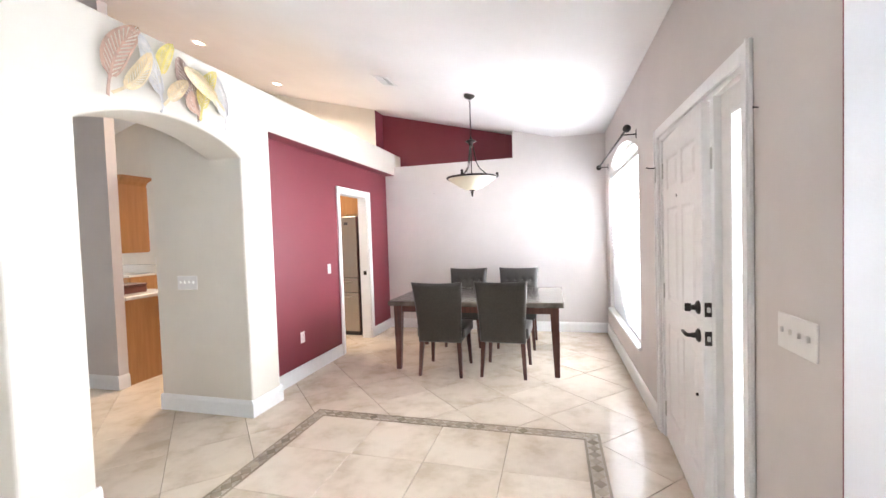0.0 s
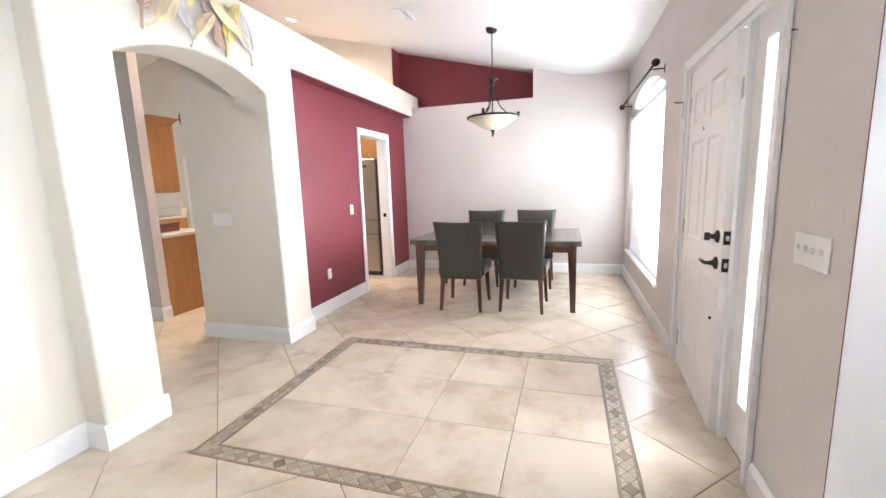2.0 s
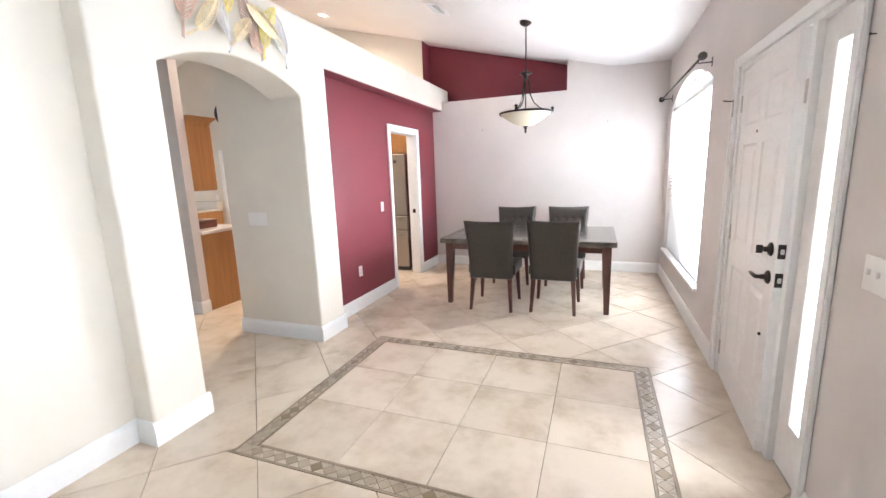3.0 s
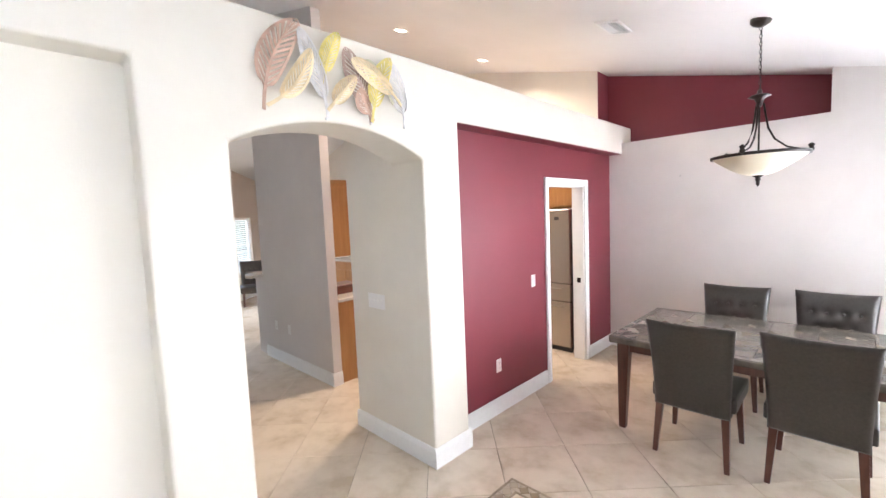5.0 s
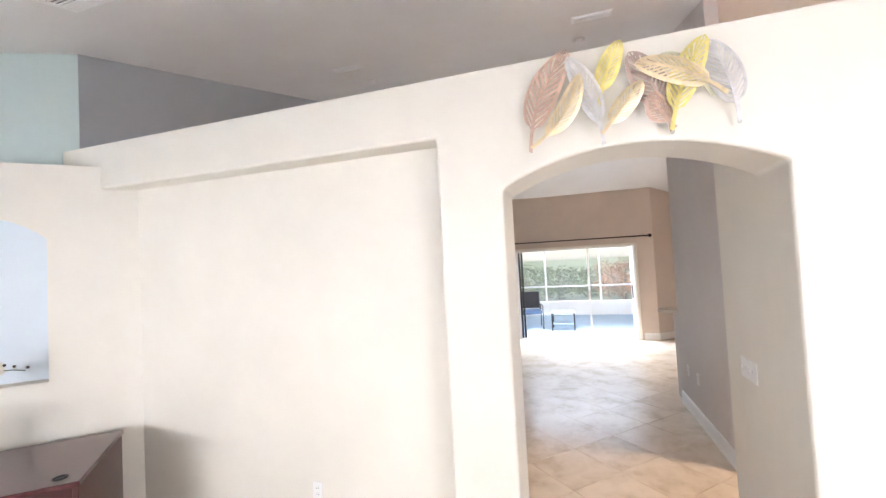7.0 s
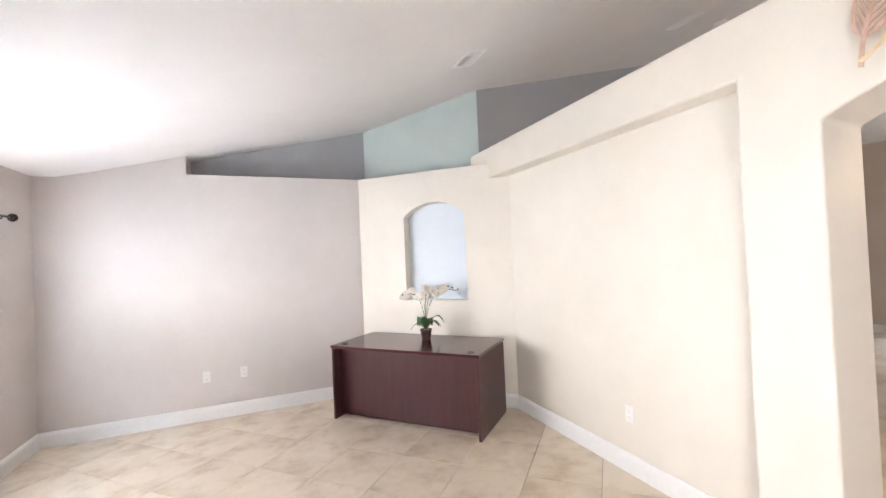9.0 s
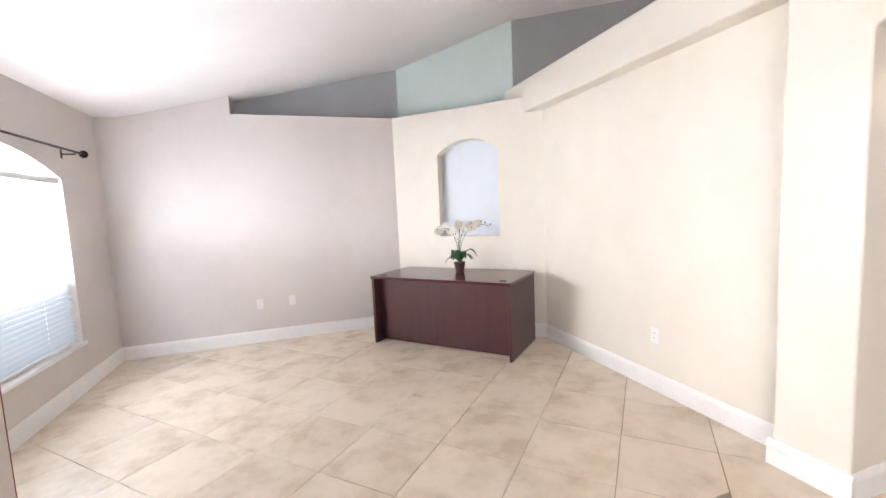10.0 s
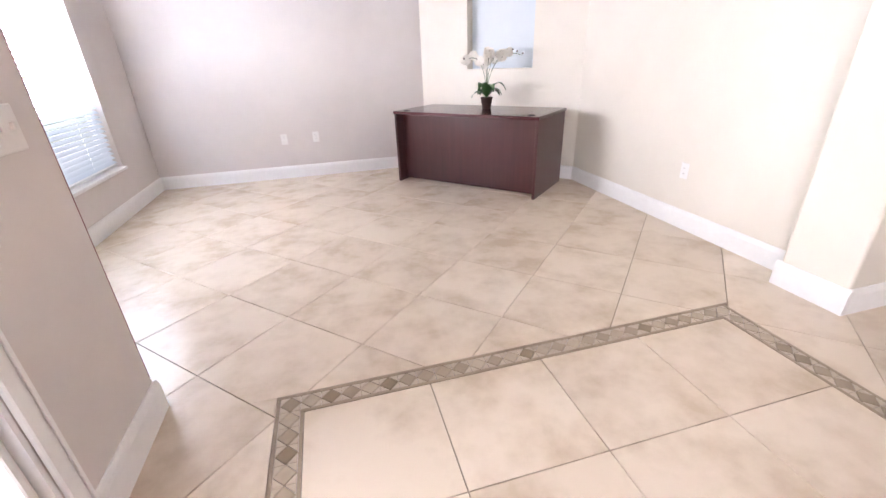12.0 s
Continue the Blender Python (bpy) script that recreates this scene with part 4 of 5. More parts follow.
# ---- metal leaf wall art ----
ART = {
    "copper": plain("art_copper", (0.60, 0.41, 0.32), 0.42, 0.35, 0.22, 14), "gold": plain("art_gold", (0.76, 0.62, 0.40), 0.40, 0.35, 0.2, 14),
    "yellow": plain("art_yellow", (0.78, 0.66, 0.24), 0.40, 0.2, 0.22, 14), "silver": plain("art_silver", (0.69, 0.67, 0.66), 0.38, 0.4, 0.2, 14),
    "brown": plain("art_brown", (0.48, 0.36, 0.31), 0.45, 0.35, 0.22, 14), "green": plain("art_green", (0.60, 0.58, 0.42), 0.45, 0.3, 0.2, 14)}


def metal_leaf(parent, tip, foot, width, mat, depth, bend, stem=0.22):
    """A cut-out leaf on a curved midrib from its foot to its tip, with slits between the ribs. tip and foot: (y, z)."""
    tip, foot = Vector(tip), Vector(foot)
    d = (tip - foot)
    L = d.length
    d.normalize()
    n = Vector((-d.y, d.x))
    bm = bmesh.new()
    th = 0.003

    def P(s, t):
        q = foot + d * (L * s) + n * (t + bend * L * 4 * s * (1 - s))
        return Vector((-2.30 + depth + 0.016 * (1 - (t / (width + 0.001)) ** 2) + 0.01 * s, q.x, q.y))

    def strip(q):
        a = [bm.verts.new(v) for v in q]
        b = [bm.verts.new(v + Vector((-th, 0, 0))) for v in q]
        bm.faces.new(a), bm.faces.new(b[::-1])
        for i in range(len(q)):
            bm.faces.new((a[i], b[i], b[(i + 1) % len(q)], a[(i + 1) % len(q)]))

    def half(s):
        u = max(0.0, min(1.0, (s - stem) / (1 - stem)))
        return width * math.sin(math.pi * u ** 0.9) ** 0.5 if 0 < u < 1 else 0.0

    rib = 12
    for i in range(rib):
        s0, s1 = i / rib, (i + 1) / rib
        w0, w1 = 0.009 - 0.006 * s0, 0.009 - 0.006 * s1
        strip([P(s0, -w0), P(s1, -w1), P(s1, w1), P(s0, w0)])
    k = 13
    step = (1 - stem) / k
    for side in (-1, 1):
        for i in range(k):
            s0 = stem + step * (i - 0.6)
            s1 = s0 + step * 0.58
            cut = []
            for s, far in ((s0, 0), (s1, 0), (s1, 1), (s0, 1)):
                if far:
                    e = min(0.985, max(stem + 0.01, s + 0.17))
                    cut.append(P(e, side * half(e)))
                else:
                    cut.append(P(max(stem * 0.9, s), side * 0.004))
            strip(cut)
        m = 20
        for i in range(m):
            s0, s1 = stem + (1 - stem) * i / m, stem + (1 - stem) * (i + 1) / m
            strip([P(s0, side * max(0.001, half(s0) - 0.011)), P(s1, side * max(0.001, half(s1) - 0.011)), P(s1, side * (half(s1) + 0.003)), P(s0, side * (half(s0) + 0.003))])
    part("leaf", bm, mat, parent)


art = thing("wall_art", (0, 0, 0), label="metal wall art of overlapping copper, yellow and silver leaves", category="wall art")
for tip, foot, w, mname, dep, bend in (
        ((2.226, 2.713), (2.036, 2.26), 0.072, "copper", 0.022, 0.09), ((2.277, 2.580), (2.042, 2.275), 0.047, "gold", 0.046, -0.10),
        ((2.225, 2.675), (2.361, 2.261), 0.050, "silver", 0.034, -0.06), ((2.453, 2.713), (2.352, 2.44), 0.046, "yellow", 0.020, 0.04),
        ((2.488, 2.650), (2.640, 2.272), 0.068, "brown", 0.020, -0.05), ((2.530, 2.501), (2.353, 2.297), 0.043, "gold", 0.048, 0.0),
        ((2.505, 2.585), (2.845, 2.395), 0.054, "gold", 0.050, -0.08), ((2.610, 2.610), (2.80, 2.400), 0.050, "green", 0.030, -0.06),
        ((2.780, 2.655), (2.635, 2.275), 0.058, "yellow", 0.036, 0.05), ((2.790, 2.640), (2.889, 2.278), 0.066, "silver", 0.020, -0.06),
        ((2.560, 2.450), (2.650, 2.285), 0.046, "copper", 0.034, 0.05)):
    metal_leaf(art, tip, foot, w, ART[mname], dep, bend)
for y, z in ((2.361, 2.262), (2.640, 2.272), (2.889, 2.279)):
    bm = bmesh.new()
    bmesh.ops.create_uvsphere(bm, u_segments=10, v_segments=6, radius=0.009)
    part("stem_curl", bm, ART["silver"], art, "rolled silver stem end", smooth=True).location = (-2.27, y, z)


# ---- ceiling fittings ----
def on_ceiling(x, y):
    """Pose on the ceiling: own -z looks into the room."""
    return pose(x, y, ceiling_z(x, y), 0, math.degrees(math.atan(0.25)) if ceiling_z(x, y) > 2.76 and x > -5.8 else 0, 0)


def vent(x, y, w, d, label):
    v = thing("ceiling_vent", label=label, category="vent", group="ceiling vents")
    v.matrix_basis = on_ceiling(x, y)
    for a, b, c, e in ((-w / 2, w / 2, -d / 2, -d / 2 + 0.022), (-w / 2, w / 2, d / 2 - 0.022, d / 2), (-w / 2, -w / 2 + 0.022, -d / 2 + 0.022, d / 2 - 0.022), (w / 2 - 0.022, w / 2, -d / 2 + 0.022, d / 2 - 0.022)):
        part("frame", boxm(a, b, c, e, -0.012, 0.004, 0.003), M_TRIM, v)
    # flat sheet, coloured dark for the shade between the slats
    part("backing", boxm(-w / 2 + 0.02, w / 2 - 0.02, -d / 2 + 0.02, d / 2 - 0.02, -0.002, 0.004), M_VENT_SHADE, v, "flat dark sheet for the shade behind the slats")
    n = int((w - 0.044) / 0.024)
    for i in range(n):
        xx = -w / 2 + 0.022 + (i + 0.5) * (w - 0.044) / n
        bm = boxm(-0.0068, 0.0068, -d / 2 + 0.022, d / 2 - 0.022, -0.001, 0.001)
        o = part("slat", bm, M_TRIM, v)
        o.matrix_basis = pose(xx, 0, -0.008, 0, 68 if xx > 0 else -68, 0)


vent(-1.74, 4.75, 0.20, 0.32, "white slatted air vent on the sloped dining ceiling")
vent(-1.79, -0.30, 0.20, 0.34, "white slatted air vent on the sloped office ceiling")
vent(-3.90, 2.46, 0.16, 0.32, "white slatted air vent on the great room ceiling")
vent(-4.07, 0.06, 0.16, 0.32, "white slatted air vent on the great room ceiling")


def downlight(x, y):
    d = thing("recessed_light", label="lit recessed ceiling light above the kitchen", category="ceiling light", group="recessed lights")
    d.matrix_basis = on_ceiling(x, y)
    part("trim_ring", lathe(bmesh.new(), [(0.052, 0.004), (0.085, 0.004), (0.085, -0.004), (0.075, -0.008), (0.055, -0.004), (0.052, 0.004)], 28), M_TRIM, d, smooth=True)
    part("bulb", lathe(bmesh.new(), [(0, -0.006), (0.035, -0.005), (0.053, -0.001), (0.053, 0.003), (0, 0.003)], 20), M_SPOT, d, "glowing warm bulb", smooth=True)
    spot("kitchen_spot", (x, y, ceiling_z(x, y) - 0.06), 90)


downlight(-3.82, 4.24)
downlight(-3.80, 5.60)


def detector(x, y):
    d = thing("smoke_detector", label="round white smoke detector on the sloped ceiling", category="smoke detector")
    d.matrix_basis = on_ceiling(x, y)
    part("housing", lathe(bmesh.new(), [(0, -0.035), (0.04, -0.034), (0.055, -0.02), (0.06, 0.003), (0, 0.003)], 24), M_PLATE, d, smooth=True)


detector(-4.58, 2.38)
detector(-4.80, -0.05)


# ---- kitchen ----
def cab_door(parent, x0, x1, z0, z1, y, arched=False):
    """Raised-panel door that looks towards -y."""
    o = part("door", boxm(x0, x1, y - 0.019, y, z0, z1, 0.003), M_OAK, parent)
    bm = bmesh.new()
    a, b, c, e = x0 + 0.055, x1 - 0.055, z0 + 0.055, z1 - 0.06
    pts = [(a, c), (b, c)] + (arc(a, b, e - 0.03, e + 0.01, 8) if arched else [(b, e), (a, e)])
    prism(bm, pts, "y", y - 0.024, y - 0.018)
    part("raised_panel", bm, M_OAK, o)
    return o


fg = thing("refrigerator", (-3.12, 5.72, 0), label="stainless steel refrigerator with freezer drawers in the kitchen", category="refrigerator")
part("body", boxm(-0.45, 0.455, 0.062, 0.60, 0.03, 1.745, 0.006), M_CHAR, fg, "dark grey body")
for z0, z1, nm in ((0.06, 0.62, "drawer"), (0.63, 0.84, "drawer"), (0.85, 1.745, "door")):
    if nm == "door":
        for a, b in ((-0.45, 0.445),):
            d = part("door", boxm(a, b, 0.0, 0.06, z0, z1, 0.008), M_STEEL, fg)
            hx = -0.40
            part("handle", tube(bmesh.new(), [(hx, 0.0, z0 + 0.12), (hx, -0.045, z0 + 0.16), (hx, -0.05, (z0 + z1) / 2), (hx, -0.045, z1 - 0.16), (hx, 0.0, z1 - 0.12)], 0.011, 8), M_STEEL, d, smooth=True)
        part("badge", boxm(0.25, 0.31, -0.002, 0.001, 1.62, 1.66), M_CHAR, d, "small dark plain badge")
    else:
        d = part("drawer", boxm(-0.45, 0.445, 0.0, 0.06, z0, z1, 0.008), M_STEEL, fg)
        part("handle", tube(bmesh.new(), [(-0.36, 0.0, z1 - 0.05), (-0.33, -0.045, z1 - 0.05), (0, -0.05, z1 - 0.05), (0.33, -0.045, z1 - 0.05), (0.36, 0.0, z1 - 0.05)], 0.011, 8), M_STEEL, d, smooth=True)
part("kick_grille", boxm(-0.44, 0.44, 0.03, 0.06, 0.0, 0.055), M_CHAR, fg)

kc = thing("wall_cabinet", (-3.12, 5.98, 0), label="honey oak cabinet above the refrigerator", category="cabinet")
part("body", boxm(-0.46, 0.50, 0.0, 0.36, 1.762, 2.28, 0.002), M_OAK, kc)
part("crown", boxm(-0.48, 0.52, -0.04, 0.36, 2.28, 2.34, 0.012), M_OAK, kc)
cab_door(kc, -0.45, 0.015, 1.785, 2.26, 0.0, True)
cab_door(kc, 0.025, 0.49, 1.785, 2.26, 0.0, True)

uc = thing("wall_cabinet", (-4.105, 3.437, 0), label="honey oak wall cabinet with crown moulding on the kitchen wall", category="cabinet")
part("body", boxm(-1.30, 0.0, 0.0, 0.29, 1.35, 2.06, 0.002), M_OAK, uc)
bm = bmesh.new()
crown = [(0.0, 2.05), (0.006, 2.06), (0.012, 2.085), (0.035, 2.11), (0.052, 2.125), (0.055, 2.14)]
rings = [[bm.verts.new((x, y, z)) for x, y in ((-1.30, 0.0), (o, 0.0), (o, 0.29 + o), (-1.30, 0.29 + o))] for o, z in crown]
for ra, rb in zip(rings, rings[1:]):
    for k in range(4):
        bm.faces.new((ra[k], ra[(k + 1) % 4], rb[(k + 1) % 4], rb[k]))
bm.faces.new(rings[0][::-1]), bm.faces.new(rings[-1])
part("crown", bm, M_OAK, uc)
for i in range(3):
    o = part("door", boxm(-1.29 + i * 0.43, -0.87 + i * 0.43, 0.291, 0.31, 1.36, 2.045, 0.003), M_OAK, uc)

bc = thing("base_cabinet", (-4.112, 3.437, 0), label="honey oak base cabinet with pale countertop against the kitchen wall", category="cabinet")
part("body", boxm(-1.70, 0.0, 0.0, 0.58, 0.0, 0.87, 0.002), M_OAK, bc)
for i in range(3):
    part("door", boxm(-1.69 + i * 0.56, -1.15 + i * 0.56, 0.581, 0.60, 0.10, 0.70, 0.003), M_OAK, bc)
    part("drawer", boxm(-1.69 + i * 0.56, -1.15 + i * 0.56, 0.581, 0.60, 0.72, 0.86, 0.003), M_OAK, bc)
finish_ct = finish("countertop", boxm(-5.84, -4.085, 3.437, 4.065, 0.872, 0.91, 0.005), M_COUNTER, label="pale speckled countertop on honey oak base cabinets")
tagged(finish_ct, category="countertop")

b2 = thing("base_cabinet", (-6.6, 5.74, 0), label="honey oak base cabinet against the far kitchen wall", category="cabinet")
part("body", boxm(-1.6, -0.42, 0.0, 0.58, 0.0, 0.87, 0.002), M_OAK, b2)
for i in range(2):
    part("door", boxm(-1.59 + i * 0.575, -1.04 + i * 0.575, -0.019, 0.0, 0.10, 0.70, 0.003), M_OAK, b2)
    part("drawer", boxm(-1.59 + i * 0.575, -1.04 + i * 0.575, -0.019, 0.0, 0.72, 0.86, 0.003), M_OAK, b2)
tagged(finish("countertop", boxm(-8.22, -7.0, 5.70, 6.32, 0.872, 0.91, 0.005), M_COUNTER, label="pale speckled countertop along the far kitchen wall"), category="countertop")
tagged(finish("backsplash_ledge", boxm(-8.22, -7.0, 6.20, 6.335, 0.912, 1.06, 0.005), M_COUNTER, label="pale raised ledge behind the far countertop"), category="ledge")

cb = thing("wooden_box", (-4.45, 3.68, 0.91), label="low dark cherry wooden box on the pale kitchen countertop", category="box")
part("body", boxm(-0.13, 0.13, -0.19, 0.17, 0.0, 0.075, 0.004), M_REDWOOD, cb)
part("lid", boxm(-0.137, 0.137, -0.197, 0.177, 0.076, 0.098, 0.005), M_REDWOOD, cb)

bar = thing("bar_counter", (-5.72, 3.312, 0), label="white breakfast bar slab on a low wall", category="counter")
part("slab", prism(bmesh.new(), [(0.06, -0.005), (0.06, -0.16), (-0.04, -0.20), (-0.22, -0.14), (-0.30, 0.02), (-0.30, 0.42), (0.0, 0.42), (0.0, -0.005)], "z", 1.04, 1.075), M_COUNTER, bar)
part("half_wall", boxm(-0.27, -0.005, 0.01, 0.13, 0, 1.04), M_WALL, bar)


pd = thing("pantry_door", (-6.93, 6.335, 0), label="white painted pantry door with casing on the kitchen end wall", category="door", kind="structure")
for a, b, z0, z1 in ((0.0, 0.075, 0.0, 2.03), (0.775, 0.85, 0.0, 2.03), (0.075, 0.775, 1.955, 2.03)):
    part("casing_board", boxm(a, b, -0.020, -0.001, z0, z1, 0.004), M_TRIM, pd)
part("door_leaf", boxm(0.078, 0.772, -0.010, -0.002, 0.008, 1.952), M_DOOR, pd)
plate("outlet", (-7.12, 6.335, 1.13), 0, 1, "white outlet above the far kitchen counter", "outlet")
for at, turn in (((0.07, 6.339, 2.06), 0), ((-1.66, 6.339, 2.06), 0), ((0.789, 2.0, 1.84), -90)):
    nl = thing("wall_nail", at, turn, label="tiny dark nail in the bare greige wall", category="nail", group="wall nails")
    part("shank", tube(bmesh.new(), [(0, 0.004, 0), (0, -0.014, 0.002)], 0.0022, 6), M_BRONZE, nl)
    part("head", tube(bmesh.new(), [(0, -0.014, 0.002), (0, -0.016, 0.002)], 0.0045, 8), M_BRONZE, nl)

ck = thing("wall_clock", (-6.71, 6.335, 2.70), label="round dark wall clock high on the kitchen end wall", category="clock")
o = part("face", lathe(bmesh.new(), [(0, 0), (0.19, 0), (0.19, 0.022), (0.165, 0.03), (0.16, 0.022), (0, 0.02)], 32), M_CHAR, ck, smooth=False)
o.matrix_basis = pose(0, 0, 0, 90, 0, 0)

# ---- breakfast nook and great room ----
def nook_table():
    t = thing("nook_table", (-9.1, 4.85, 0), label="dark wooden breakfast table by the nook window", category="table")
    part("tabletop", lathe(bmesh.new(), [(0, 0.74), (0.52, 0.74), (0.54, 0.73), (0.53, 0.71), (0, 0.71)], 36), M_CHERRY, t)
    for a in range(4):
        x, y = 0.34 * math.cos(a * math.pi / 2 + 0.78), 0.34 * math.sin(a * math.pi / 2 + 0.78)
        part("leg", tapered(bmesh.new(), x, y, 0.71, 0.06, 0.04), M_CHERRY, t)


nook_table()
nc = copy_thing(ch, pose(-8.85, 4.30, 0, 0, 0, 60))
nc["label"], nc["group"] = "dark brown leather parsons chair at the breakfast table", "chairs at the breakfast table"

# sliding door and its rod
sl = thing("sliding_door", (-9.49, 0, 0), label="white framed sliding glass door standing open to the patio", category="door")
for a, b, z0, z1 in ((0.955, 0.995, 0, 1.95), (3.335, 3.38, 0, 1.95), (0.995, 3.335, 1.91, 1.95), (0.995, 3.335, 0.0, 0.02)):
    part("frame", boxm(-0.14, 0.0, a, b, z0, z1, 0.003), M_TRIM, sl)
for a, b, xx in ((2.45, 3.33, -0.10), (1.0, 1.10, -0.06)):
    for c, d in ((a, a + 0.04), (b - 0.04, b)):
        part("stile", boxm(xx - 0.02, xx + 0.02, c, d, 0.02, 1.91, 0.003), M_TRIM if a > 2 else M_CHAR, sl)
pn = part("pane", boxm(-0.104, -0.098, 2.49, 3.29, 0.03, 1.90), M_GLASS, sl, "clear glass pane")
pn.visible_shadow = False
part("handle", boxm(-0.085, -0.06, 3.295, 3.315, 0.85, 1.12, 0.004), M_CHAR, sl, "dark pull handle")
casing("slider_casing", -9.49, 0.915, 3.425, 1.985, 0.045, 1, M_CREAM, label="pale casing round the sliding glass door")
gr = thing("curtain_rod", (-9.40, 0.62, 2.11), label="long dark curtain rod above the sliding glass door", category="curtain rod")
part("rod", tube(bmesh.new(), [(0, 0, 0), (0, 3.05, 0)], 0.013, 10), M_BRONZE, gr, smooth=True)
for e in (0, 3.05):
    bm = bmesh.new()
    bmesh.ops.create_uvsphere(bm, u_segments=12, v_segments=8, radius=0.035)
    part("finial", bm, M_BRONZE, gr, smooth=True).location = (0, e, 0)
    part("bracket", boxm(-0.088, 0.005, abs(e - 0.1) - 0.008, abs(e - 0.1) + 0.008, -0.012, 0.0), M_BRONZE, gr)

# nook window with white blinds
nw = thing("window_3", (-9.49, 3.74, 0), math.degrees(math.atan2(1.75, -1.31)), label="white framed nook window with slatted blinds", category="window", kind="structure")
for a, b, z0, z1 in ((0.62, 0.66, 0.62, 1.87), (1.48, 1.52, 0.62, 1.87), (0.66, 1.48, 0.62, 0.66), (0.66, 1.48, 1.83, 1.87), (0.66, 1.48, 1.22, 1.26)):
    part("window_frame", boxm(a, b, 0.08, 0.12, z0, z1, 0.003), M_TRIM, nw)
part("window_sill", boxm(0.60, 1.54, -0.03, 0.08, 0.598, 0.62, 0.003), M_TRIM, nw)
pn = part("pane", boxm(0.66, 1.48, 0.098, 0.103, 0.66, 1.83), M_GLASS, nw, "clear glass pane")
pn.visible_shadow = False
nb = thing("window_blind", (-9.49, 3.74, 0), math.degrees(math.atan2(1.75, -1.31)), label="white slatted blind in the nook window", category="blind")
part("headrail", boxm(0.64, 1.50, 0.015, 0.06, 1.82, 1.865, 0.003), M_TRIM, nb)
for i in range(26):
    o = part("slat", boxm(0.64, 1.50, -0.022, 0.022, -0.0015, 0.0015), M_SLAT_GLARE, nb)
    o.matrix_basis = pose(0, 0.04, 0.65 + i * 0.046, 30, 0, 0)

# ---- patio beyond the sliding door ----
sc = thing("screen_enclosure", (-13.6, 0, 0), label="white aluminium patio screen frame", category="screen frame")
for y in (-3.5, -1.9, -0.3, 1.3, 2.9, 4.5, 6.1, 7.7):
    part("post", boxm(-0.025, 0.025, y - 0.025, y + 0.025, -0.03, 2.75, 0.003), M_TRIM, sc)
for z in (0.0, 0.86, 2.70):
    part("rail", boxm(-0.02, 0.02, -3.5, 7.7, z - 0.025, z + 0.025, 0.003), M_TRIM, sc)
part("kick_plate", boxm(-0.004, 0.004, -3.5, 7.7, -0.02, 0.40), M_TRIM, sc)

for y in (-3.5, -1.9, -0.3, 1.3, 2.9, 4.5, 6.1):
    part("screen_panel", boxm(-0.0015, 0.0015, y + 0.025, y + 1.575, 0.42, 2.68), M_SCREEN, sc, "fine insect screen")


def patio_chair(at, turn):
    c = thing("patio_chair", at, turn, label="black metal patio chair with blue cushion", category="chair", group="patio furniture")
    for sx in (-1, 1):
        part("side_frame", tube(bmesh.new(), [(sx * 0.27, -0.28, 0), (sx * 0.27, -0.28, 0.6), (sx * 0.27, 0.22, 0.6), (sx * 0.27, 0.30, 0)], 0.014, 8), M_CHAR, c)
        part("back_post", tube(bmesh.new(), [(sx * 0.24, 0.22, 0.38), (sx * 0.24, 0.34, 0.92)], 0.014, 8), M_CHAR, c)
    o = part("seat", cushion(bmesh.new(), 0.5, 0.5, 0.09, 0.02, 0.02, 4), M_CUSH, c, "blue seat cushion", smooth=True)
    o.location = (0, -0.02, 0.38)
    part("backrest", boxm(-0.24, 0.24, 0.26, 0.30, 0.48, 0.92, 0.01), M_CHAR, c)


M_CUSH = plain("blue_cushion", (0.08, 0.13, 0.22), 0.8, 0, 0.1, 40)
patio_chair((-11.2, 1.05, -0.03), 100)
pt = thing("patio_table", (-11.0, 1.85, -0.03), label="small black metal patio side table with pale top", category="table", group="patio furniture")
part("tabletop", boxm(-0.28, 0.28, -0.28, 0.28, 0.42, 0.45, 0.006), M_LANAI, pt)
part("shelf", boxm(-0.25, 0.25, -0.25, 0.25, 0.15, 0.17, 0.003), M_LANAI, pt)
for sx in (-1, 1):
    for sy in (-1, 1):
        part("leg", boxm(sx * 0.26 - 0.014, sx * 0.26 + 0.014, sy * 0.26 - 0.014, sy * 0.26 + 0.014, 0, 0.42, 0.003), M_CHAR, pt)


